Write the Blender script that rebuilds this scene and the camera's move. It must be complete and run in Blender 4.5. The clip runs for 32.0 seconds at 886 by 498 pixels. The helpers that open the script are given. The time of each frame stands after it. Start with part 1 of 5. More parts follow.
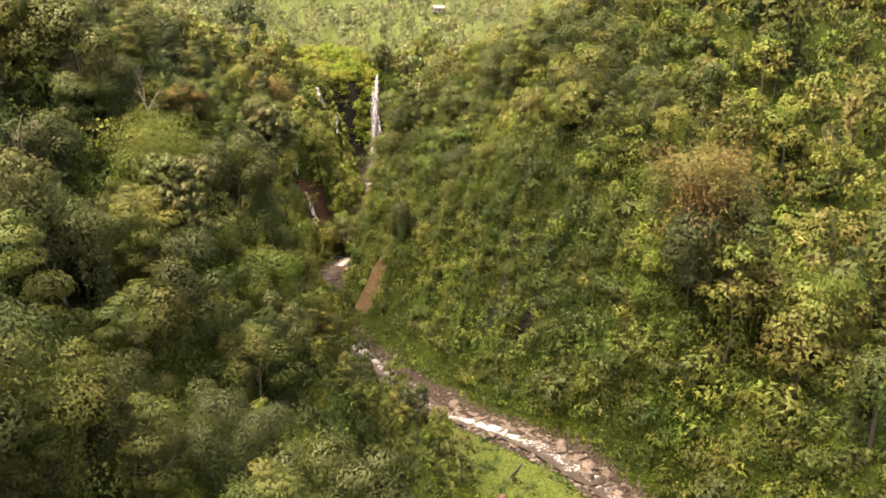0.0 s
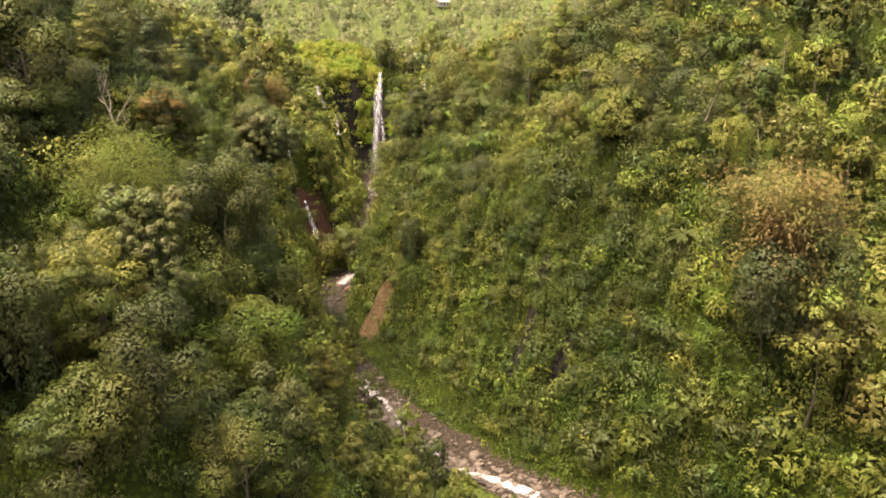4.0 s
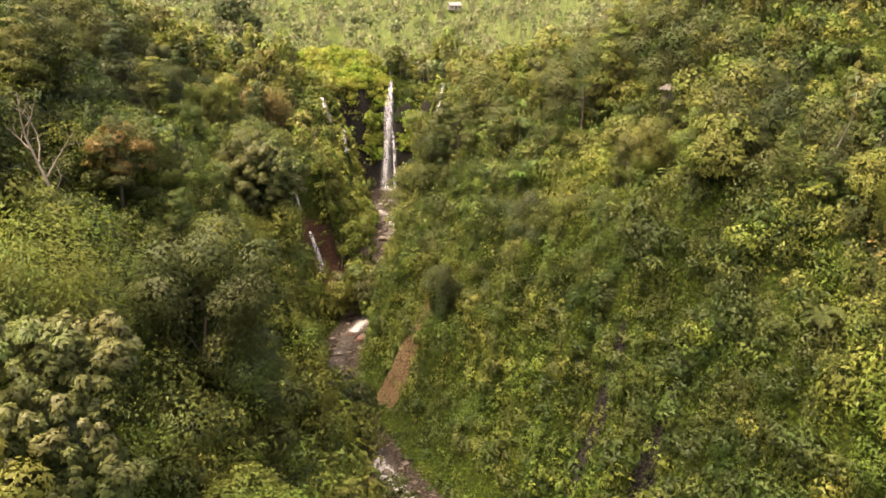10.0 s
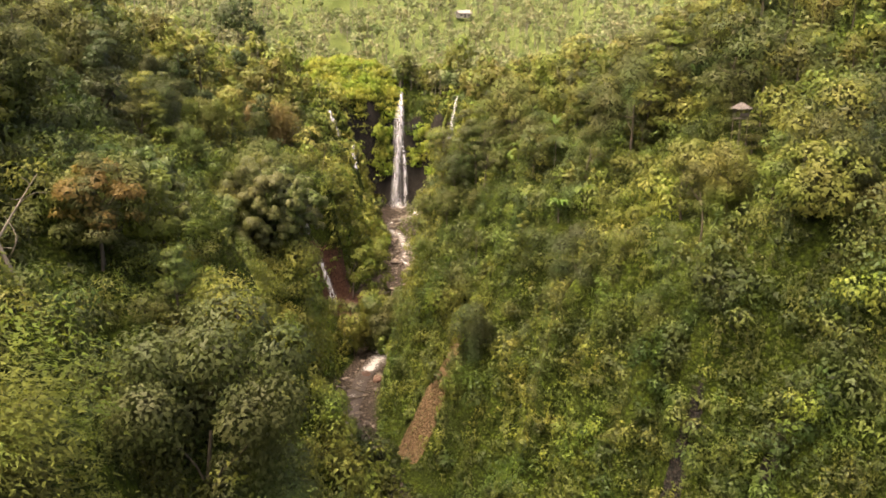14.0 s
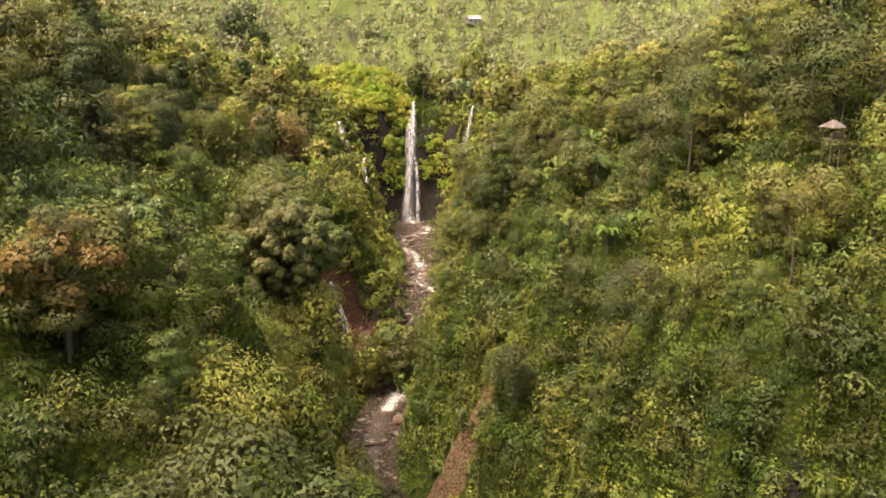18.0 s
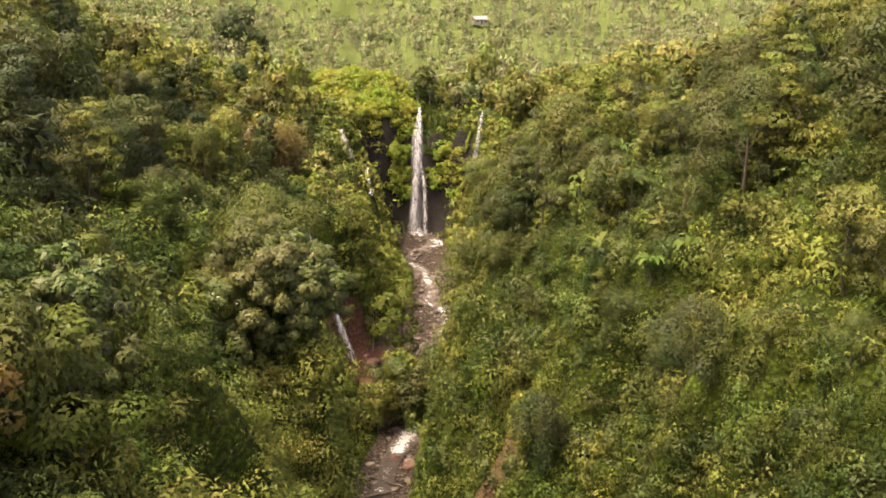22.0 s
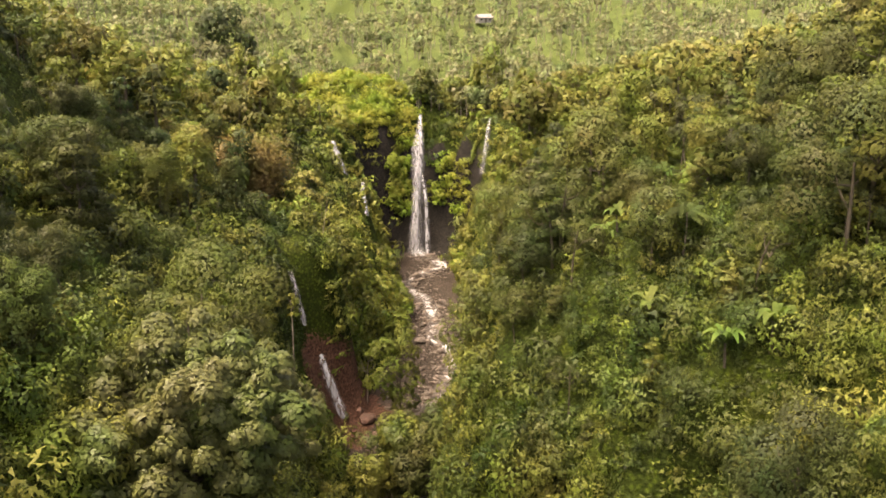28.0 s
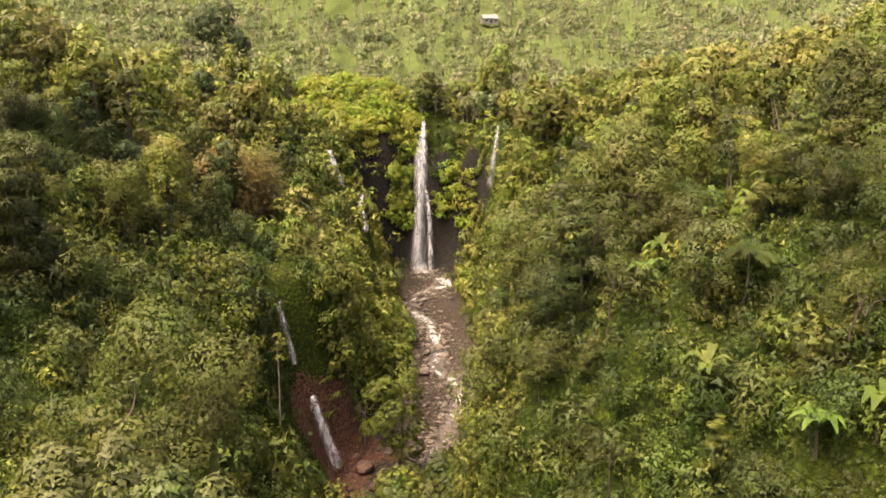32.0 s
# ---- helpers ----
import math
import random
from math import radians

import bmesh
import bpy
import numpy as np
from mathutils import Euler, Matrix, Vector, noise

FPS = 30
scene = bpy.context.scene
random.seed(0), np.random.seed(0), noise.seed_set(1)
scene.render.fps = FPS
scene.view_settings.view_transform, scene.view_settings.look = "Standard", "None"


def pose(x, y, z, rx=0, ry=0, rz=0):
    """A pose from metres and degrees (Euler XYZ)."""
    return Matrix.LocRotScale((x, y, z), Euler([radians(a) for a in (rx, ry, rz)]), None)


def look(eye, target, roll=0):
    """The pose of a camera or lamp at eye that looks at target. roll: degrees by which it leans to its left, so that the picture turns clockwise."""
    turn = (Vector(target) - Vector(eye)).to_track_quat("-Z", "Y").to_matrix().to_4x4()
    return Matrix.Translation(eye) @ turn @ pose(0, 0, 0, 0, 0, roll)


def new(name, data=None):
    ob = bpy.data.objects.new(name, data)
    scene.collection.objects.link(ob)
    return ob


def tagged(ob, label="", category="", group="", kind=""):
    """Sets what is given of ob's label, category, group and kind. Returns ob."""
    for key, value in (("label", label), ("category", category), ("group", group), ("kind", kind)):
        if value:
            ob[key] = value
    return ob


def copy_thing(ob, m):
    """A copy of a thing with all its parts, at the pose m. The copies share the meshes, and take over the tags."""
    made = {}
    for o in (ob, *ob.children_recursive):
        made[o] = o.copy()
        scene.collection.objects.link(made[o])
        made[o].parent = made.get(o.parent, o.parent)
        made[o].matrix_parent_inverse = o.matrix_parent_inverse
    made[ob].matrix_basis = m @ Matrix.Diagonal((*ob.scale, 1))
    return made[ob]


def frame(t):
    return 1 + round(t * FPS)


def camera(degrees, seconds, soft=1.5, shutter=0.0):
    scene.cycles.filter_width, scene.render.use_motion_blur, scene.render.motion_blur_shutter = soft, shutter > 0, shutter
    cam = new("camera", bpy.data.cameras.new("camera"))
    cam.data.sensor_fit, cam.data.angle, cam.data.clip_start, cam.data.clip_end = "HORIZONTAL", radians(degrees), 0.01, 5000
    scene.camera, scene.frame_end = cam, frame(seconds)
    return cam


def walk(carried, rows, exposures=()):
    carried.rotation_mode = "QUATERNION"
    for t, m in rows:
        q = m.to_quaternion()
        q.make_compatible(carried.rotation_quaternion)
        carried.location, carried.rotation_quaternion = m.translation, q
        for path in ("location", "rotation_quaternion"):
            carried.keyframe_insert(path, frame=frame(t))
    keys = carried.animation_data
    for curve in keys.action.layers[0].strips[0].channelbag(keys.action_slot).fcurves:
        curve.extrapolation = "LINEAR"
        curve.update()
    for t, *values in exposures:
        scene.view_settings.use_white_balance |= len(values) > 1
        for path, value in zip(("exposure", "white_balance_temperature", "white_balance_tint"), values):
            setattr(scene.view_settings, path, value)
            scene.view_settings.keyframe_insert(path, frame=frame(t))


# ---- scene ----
cam = camera(56.5, 32.0, soft=1.7)
METRES, EYE, TILT, LEAN, TURN = 160.0, 75.0, -15.0, 0.0, 0.0
EXPOSURE, KELVIN, TINT = 2.66, 7700, 12
ROWS = [
    (0.0, 0.0, 0.0, 0.0, 0.0, 0.0, -0.0),
    (0.5, -0.0027, 0.0177, 0.0049, -0.02, -0.06, -0.02),
    (1.0, -0.005, 0.0343, 0.0094, -0.04, -0.12, 0.02),
    (1.5, -0.0081, 0.0527, 0.0141, -0.05, -0.18, -0.06),
    (2.0, -0.0111, 0.0695, 0.0189, -0.05, -0.25, -0.1),
    (2.5, -0.0145, 0.0879, 0.024, -0.08, -0.28, -0.13),
    (3.0, -0.018, 0.1062, 0.0292, -0.11, -0.3, -0.17),
    (3.5, -0.0219, 0.1232, 0.0341, -0.14, -0.32, -0.24),
    (5.5, -0.0356, 0.1945, 0.0556, -0.2, -0.39, -0.24),
    (6.0, -0.0391, 0.2131, 0.0606, -0.2, -0.37, -0.23),
    (6.5, -0.0424, 0.2302, 0.0654, -0.19, -0.36, -0.2),
    (7.0, -0.046, 0.2489, 0.0704, -0.19, -0.34, -0.21),
    (7.5, -0.0494, 0.2655, 0.075, -0.18, -0.32, -0.22),
    (8.0, -0.0532, 0.2835, 0.0797, -0.18, -0.3, -0.22),
    (8.5, -0.0567, 0.2998, 0.0841, -0.18, -0.27, -0.21),
    (9.0, -0.061, 0.317, 0.0888, -0.18, -0.23, -0.2),
    (9.5, -0.065, 0.3323, 0.0931, -0.16, -0.17, -0.21),
    (10.0, -0.0695, 0.3482, 0.0978, -0.17, -0.11, -0.25),
    (10.5, -0.0739, 0.3632, 0.1019, -0.17, -0.04, -0.26),
    (11.0, -0.0785, 0.3785, 0.1063, -0.16, 0.01, -0.26),
    (11.5, -0.083, 0.393, 0.11, -0.16, 0.06, -0.26),
    (12.0, -0.0877, 0.4083, 0.1143, -0.19, 0.15, -0.24),
    (12.5, -0.0916, 0.4218, 0.1181, -0.22, 0.22, -0.22),
    (13.0, -0.0964, 0.4363, 0.122, -0.23, 0.29, -0.24),
    (13.5, -0.1005, 0.4491, 0.1256, -0.22, 0.37, -0.23),
    (14.0, -0.1046, 0.4627, 0.1295, -0.23, 0.43, -0.26),
    (14.5, -0.1086, 0.4755, 0.133, -0.21, 0.51, -0.27),
    (16.5, -0.1257, 0.5304, 0.148, -0.2, 0.7, -0.32),
    (17.0, -0.1291, 0.5431, 0.1516, -0.16, 0.75, -0.26),
    (17.5, -0.1321, 0.555, 0.1548, -0.15, 0.79, -0.23),
    (18.0, -0.1349, 0.5676, 0.1583, -0.12, 0.82, -0.17),
    (18.5, -0.1373, 0.579, 0.1611, -0.11, 0.86, -0.16),
    (19.0, -0.1397, 0.5932, 0.1649, -0.08, 0.87, -0.05),
    (19.5, -0.1416, 0.6044, 0.1679, -0.07, 0.89, -0.02),
    (20.0, -0.1436, 0.6187, 0.1719, -0.03, 0.89, 0.04),
    (20.5, -0.1451, 0.6297, 0.1749, -0.0, 0.91, 0.1),
    (21.0, -0.1465, 0.6436, 0.179, 0.04, 0.92, 0.11),
    (21.5, -0.1472, 0.6549, 0.182, 0.06, 0.93, 0.19),
    (22.0, -0.1477, 0.6692, 0.1862, 0.11, 0.92, 0.28),
    (22.5, -0.1485, 0.6811, 0.1894, 0.11, 0.93, 0.31),
    (23.0, -0.1488, 0.6959, 0.1935, 0.15, 0.94, 0.36),
    (23.5, -0.1487, 0.7079, 0.1966, 0.19, 0.96, 0.38),
    (24.0, -0.1487, 0.7226, 0.2011, 0.21, 0.94, 0.46),
    (24.5, -0.1484, 0.7362, 0.205, 0.24, 0.93, 0.52),
    (25.0, -0.1487, 0.7508, 0.2093, 0.24, 0.92, 0.53),
    (25.5, -0.1488, 0.7638, 0.2137, 0.27, 0.9, 0.56),
    (27.5, -0.1499, 0.8215, 0.231, 0.27, 0.82, 0.68),
    (28.0, -0.1507, 0.8359, 0.2351, 0.28, 0.83, 0.66),
    (28.5, -0.1517, 0.8491, 0.239, 0.28, 0.81, 0.64),
    (29.0, -0.1529, 0.8638, 0.2429, 0.28, 0.82, 0.6),
    (29.5, -0.1537, 0.8768, 0.2468, 0.29, 0.81, 0.57),
    (30.0, -0.1551, 0.8914, 0.2507, 0.26, 0.83, 0.51),
    (30.5, -0.1562, 0.9046, 0.2544, 0.26, 0.85, 0.49),
    (31.0, -0.1574, 0.9188, 0.2584, 0.27, 0.86, 0.47),
    (31.5, -0.1582, 0.9321, 0.262, 0.27, 0.87, 0.44),
    (32.0, -0.1591, 0.9459, 0.2659, 0.28, 0.9, 0.41),
]
walk(cam, [(t, pose(0, 0, EYE, TILT, LEAN, TURN) @ pose(METRES * x, METRES * y, METRES * z, 90 + pitch, roll, yaw)) for t, x, y, z, yaw, pitch, roll in ROWS], exposures=[(0.0, EXPOSURE + 0.1, KELVIN, TINT), (16.0, EXPOSURE, KELVIN, TINT), (32.0, EXPOSURE - 0.1, KELVIN, TINT)])

# ---- light ----
world = bpy.data.worlds.new("sky")
scene.world = world
world.use_nodes = True
wn = world.node_tree
wn.nodes.clear()
sky = wn.nodes.new("ShaderNodeTexSky")
sky.sky_type = "NISHITA"
sky.sun_disc = False
SUN_FROM = Vector((-0.34, -0.14, 0.93)).normalized()
sky.sun_elevation = math.asin(SUN_FROM.z)
sky.sun_rotation = math.atan2(SUN_FROM.x, SUN_FROM.y)
sky.dust_density = 9.0
sky.air_density = 0.6
sky.ozone_density = 0.3
bg = wn.nodes.new("ShaderNodeBackground")
bg.inputs["Strength"].default_value = 0.14
wo = wn.nodes.new("ShaderNodeOutputWorld")
wn.links.new(sky.outputs[0], bg.inputs["Color"])
wn.links.new(bg.outputs[0], wo.inputs["Surface"])
sun = new("sun", bpy.data.lights.new("sun", "SUN"))
sun.data.energy = 1.15
sun.data.angle = radians(30)
sun.data.color = (1.0, 0.92, 0.76)
sun.matrix_world = look((0, 0, 0), -SUN_FROM)
sun.location = (0, 0, 300)

# ---- materials ----
def mat(name):
    m = bpy.data.materials.new(name)
    m.use_nodes = True
    nt = m.node_tree
    nt.nodes.clear()
    out = nt.nodes.new("ShaderNodeOutputMaterial")
    return m, nt, out


def node(nt, kind, **values):
    n = nt.nodes.new(kind)
    for k, v in values.items():
        n.inputs[k.replace("_", " ")].default_value = v
    return n


def ramp(nt, src, stops):
    r = nt.nodes.new("ShaderNodeValToRGB")
    els = r.color_ramp.elements
    while len(els) < len(stops):
        els.new(0.5)
    for e, (p, c) in zip(els, stops):
        e.position = p
        e.color = (*c, 1)
    nt.links.new(src, r.inputs[0])
    return r.outputs[0]


def mixed(nt, fac, a, b, blend="MIX"):
    m = nt.nodes.new("ShaderNodeMix")
    m.data_type = "RGBA"
    m.blend_type = blend
    for slot, v in ((0, fac), (6, a), (7, b)):
        if isinstance(v, (int, float)):
            m.inputs[slot].default_value = v
        elif isinstance(v, tuple):
            m.inputs[slot].default_value = (*v, 1)
        else:
            nt.links.new(v, m.inputs[slot])
    return m.outputs[2]


def place_noise(nt, scale, detail=3.0, stretch=(1, 1, 1)):
    geo = nt.nodes.new("ShaderNodeNewGeometry")
    mp = nt.nodes.new("ShaderNodeMapping")
    mp.inputs["Scale"].default_value = stretch
    nt.links.new(geo.outputs["Position"], mp.inputs[0])
    n = node(nt, "ShaderNodeTexNoise", Scale=scale, Detail=detail)
    nt.links.new(mp.outputs[0], n.inputs["Vector"])
    return n.outputs["Fac"]


def leaf_mat(name, stops, by="tint", rough=0.55, see=0.2, patch=0.18, warm=(0.098, 0.098, 0.028), leaflets=3.2):
    """Leaves: one hue a plant, leaflets within each spray, and patches of yellowing over the slope."""
    m, nt, out = mat(name)
    if by == "tint":
        a = nt.nodes.new("ShaderNodeAttribute")
        a.attribute_name = "tint"
        src = a.outputs["Fac"]
    else:
        src = nt.nodes.new("ShaderNodeObjectInfo").outputs["Random"]
    # the extra blue in the far wood's leaves stands for haze
    col = ramp(nt, src, [(k, (r * 1.15, g, b * (2.5 if name == "leaves_pale_hazed" else 1.85))) for k, (r, g, b) in stops])
    geo = nt.nodes.new("ShaderNodeNewGeometry")
    each = ramp(nt, geo.outputs["Random Per Island"], [(0.0, (0.88, 0.90, 0.88)), (0.5, (1, 1, 1)), (0.95, (1.05, 1.05, 1.04)), (1.0, (1.12, 1.12, 1.08))])
    col = mixed(nt, 1.0, col, each, "MULTIPLY")
    hue = ramp(nt, place_noise(nt, 0.13, 3), [(0.34, (0.78, 1.04, 0.78)), (0.5, (1.0, 1.02, 0.95)), (0.66, (1.10, 0.98, 1.05))])
    col = mixed(nt, 1.0, col, hue, "MULTIPLY")
    cell = node(nt, "ShaderNodeTexVoronoi", Scale=leaflets)
    nt.links.new(geo.outputs["Position"], cell.inputs["Vector"])
    col = mixed(nt, 1.0, col, ramp(nt, cell.outputs["Distance"], [(0.1, (1.14, 1.14, 1.1)), (0.62, (0.70, 0.70, 0.68))]), "MULTIPLY")
    pat = ramp(nt, place_noise(nt, 0.045, 4), [(0.5, (0, 0, 0)), (0.75, (patch, patch, patch))])
    col = mixed(nt, pat, col, warm)
    # the spray's normal follows the bulge of the crown
    at = nt.nodes.new("ShaderNodeAttribute")
    at.attribute_name = "bulge"
    tf = nt.nodes.new("ShaderNodeVectorTransform")
    tf.vector_type, tf.convert_from, tf.convert_to = "NORMAL", "OBJECT", "WORLD"
    nt.links.new(at.outputs["Vector"], tf.inputs[0])
    sc = nt.nodes.new("ShaderNodeVectorMath")
    sc.operation = "SCALE"
    sc.inputs["Scale"].default_value = 2.8
    nt.links.new(tf.outputs[0], sc.inputs[0])
    ad = nt.nodes.new("ShaderNodeVectorMath")
    ad.operation = "ADD"
    nt.links.new(sc.outputs[0], ad.inputs[0])
    nt.links.new(geo.outputs["True Normal"], ad.inputs[1])
    nm = nt.nodes.new("ShaderNodeVectorMath")
    nm.operation = "NORMALIZE"
    nt.links.new(ad.outputs[0], nm.inputs[0])
    b = node(nt, "ShaderNodeBsdfPrincipled", Roughness=rough)
    b.inputs["Specular IOR Level"].default_value = 0.1
    nt.links.new(col, b.inputs["Base Color"])
    nt.links.new(nm.outputs[0], b.inputs["Normal"])
    tr = nt.nodes.new("ShaderNodeBsdfTranslucent")
    nt.links.new(mixed(nt, 1.0, col, (1.15, 1.2, 0.6), "MULTIPLY"), tr.inputs["Color"])
    mx = node(nt, "ShaderNodeMixShader")
    mx.inputs[0].default_value = see
    nt.links.new(b.outputs[0], mx.inputs[1])
    nt.links.new(tr.outputs[0], mx.inputs[2])
    nt.links.new(mx.outputs[0], out.inputs["Surface"])
    return m


def ground_mat(name, stops, scale, rough=0.9, bump=0.4, fine=6.0, stretch=(1, 1, 1)):
    m, nt, out = mat(name)
    n1 = place_noise(nt, scale, 6, stretch)
    col = ramp(nt, n1, stops)
    n2 = place_noise(nt, scale * fine, 5, stretch)
    col = mixed(nt, 1.0, col, ramp(nt, n2, [(0.25, (0.55, 0.55, 0.55)), (0.75, (1.35, 1.3, 1.25))]), "MULTIPLY")
    b = node(nt, "ShaderNodeBsdfPrincipled", Roughness=rough)
    b.inputs["Specular IOR Level"].default_value = 0.25
    nt.links.new(col, b.inputs["Base Color"])
    bp = node(nt, "ShaderNodeBump", Strength=bump, Distance=0.3)
    nt.links.new(n2, bp.inputs["Height"])
    nt.links.new(bp.outputs[0], b.inputs["Normal"])
    nt.links.new(b.outputs[0], out.inputs["Surface"])
    return m


GREENS = [(0.0, (0.027, 0.042, 0.008)), (0.25, (0.050, 0.066, 0.010)), (0.45, (0.088, 0.092, 0.014)), (0.62, (0.086, 0.110, 0.012)), (0.82, (0.108, 0.136, 0.015)), (1.0, (0.130, 0.144, 0.022))]
M_leaf_stuff = leaf_mat("leaves_mixed", GREENS)
M_leaf_tree = leaf_mat("leaves_tree", [(0.0, (0.027, 0.040, 0.008)), (0.4, (0.047, 0.060, 0.010)), (0.75, (0.072, 0.088, 0.012)), (1.0, (0.098, 0.118, 0.014))], by="object")
M_deep = leaf_mat("leaves_deep_green", [(0.0, (0.024, 0.036, 0.007)), (0.6, (0.040, 0.054, 0.009)), (1.0, (0.060, 0.076, 0.011))], by="object")
M_under = leaf_mat("leaves_undergrowth", [(0.0, (0.027, 0.043, 0.007)), (0.35, (0.054, 0.074, 0.010)), (0.6, (0.082, 0.106, 0.012)), (0.8, (0.104, 0.130, 0.014)), (1.0, (0.126, 0.148, 0.018))])
M_silver = leaf_mat("leaves_silver", [(0.0, (0.058, 0.074, 0.013)), (1.0, (0.082, 0.100, 0.019))], by="object", rough=0.4, see=0.15, patch=0.0)
M_silver_dark = leaf_mat("leaves_silver_dark", [(0.0, (0.034, 0.048, 0.008)), (1.0, (0.056, 0.074, 0.012))], by="object", rough=0.45, see=0.2, patch=0.0)
M_fresh = leaf_mat("leaves_fresh", [(0.0, (0.112, 0.158, 0.016)), (1.0, (0.190, 0.236, 0.022))], see=0.35, patch=0.0)
M_fresh_leaf = leaf_mat("leaves_banana", [(0.0, (0.05, 0.080, 0.010)), (1.0, (0.075, 0.105, 0.015))], by="object", see=0.25, patch=0.0, leaflets=0.8)
# pale leaves of the far wood, with distance haze put into the colour
M_pale_hazed = leaf_mat("leaves_pale_hazed", [(0.0, (0.060, 0.084, 0.016)), (0.5, (0.100, 0.128, 0.024)), (1.0, (0.148, 0.172, 0.040))], see=0.3, patch=0.2)
M_lime = leaf_mat("leaves_lime", [(0.0, (0.066, 0.092, 0.011)), (1.0, (0.100, 0.128, 0.015))], by="object", see=0.35, patch=0.1)
M_rust = leaf_mat("leaves_rust", [(0.0, (0.100, 0.086, 0.017)), (1.0, (0.125, 0.106, 0.021))], by="object", see=0.3, patch=0.2)
M_gold = leaf_mat("leaves_golden", [(0.0, (0.092, 0.078, 0.013)), (1.0, (0.108, 0.092, 0.016))], by="object", see=0.3, patch=0.1)
M_palm = leaf_mat("leaves_palm", [(0.0, (0.030, 0.046, 0.008)), (1.0, (0.050, 0.064, 0.010))], by="object", see=0.2, patch=0.1)
M_soil = ground_mat("forest_soil", [(0.3, (0.020, 0.030, 0.008)), (0.6, (0.035, 0.055, 0.012)), (0.8, (0.06, 0.07, 0.02))], 0.12)
M_bark = ground_mat("bark", [(0.3, (0.03, 0.025, 0.018)), (0.7, (0.075, 0.062, 0.046))], 0.8, stretch=(1, 1, 0.2))
M_dead = ground_mat("bare_wood", [(0.3, (0.10, 0.085, 0.07)), (0.7, (0.19, 0.165, 0.14))], 0.8, stretch=(1, 1, 0.2))
M_rock = ground_mat("river_rock", [(0.3, (0.034, 0.027, 0.022)), (0.5, (0.068, 0.054, 0.044)), (0.75, (0.13, 0.106, 0.088))], 0.5, rough=0.7)
M_cliff = ground_mat("wet_cliff", [(0.3, (0.018, 0.015, 0.011)), (0.6, (0.05, 0.038, 0.028)), (0.85, (0.04, 0.055, 0.015))], 0.25, rough=0.55, bump=0.8, stretch=(1, 1, 0.35))
M_redrock = ground_mat("red_rock", [(0.3, (0.04, 0.022, 0.016)), (0.6, (0.085, 0.046, 0.033)), (0.85, (0.13, 0.076, 0.052))], 0.22, rough=0.7, bump=0.8)
M_earth = ground_mat("bare_earth", [(0.3, (0.16, 0.09, 0.035)), (0.6, (0.30, 0.175, 0.075)), (0.85, (0.24, 0.16, 0.06))], 0.3, bump=0.6)
M_gravel = ground_mat("gravel", [(0.3, (0.11, 0.08, 0.06)), (0.55, (0.22, 0.165, 0.125)), (0.8, (0.34, 0.27, 0.21))], 0.35, fine=9.0, bump=1.0)
M_meadow = ground_mat("meadow", [(0.3, (0.12, 0.17, 0.02)), (0.6, (0.22, 0.27, 0.03)), (0.85, (0.27, 0.28, 0.05))], 0.02, fine=14.0)

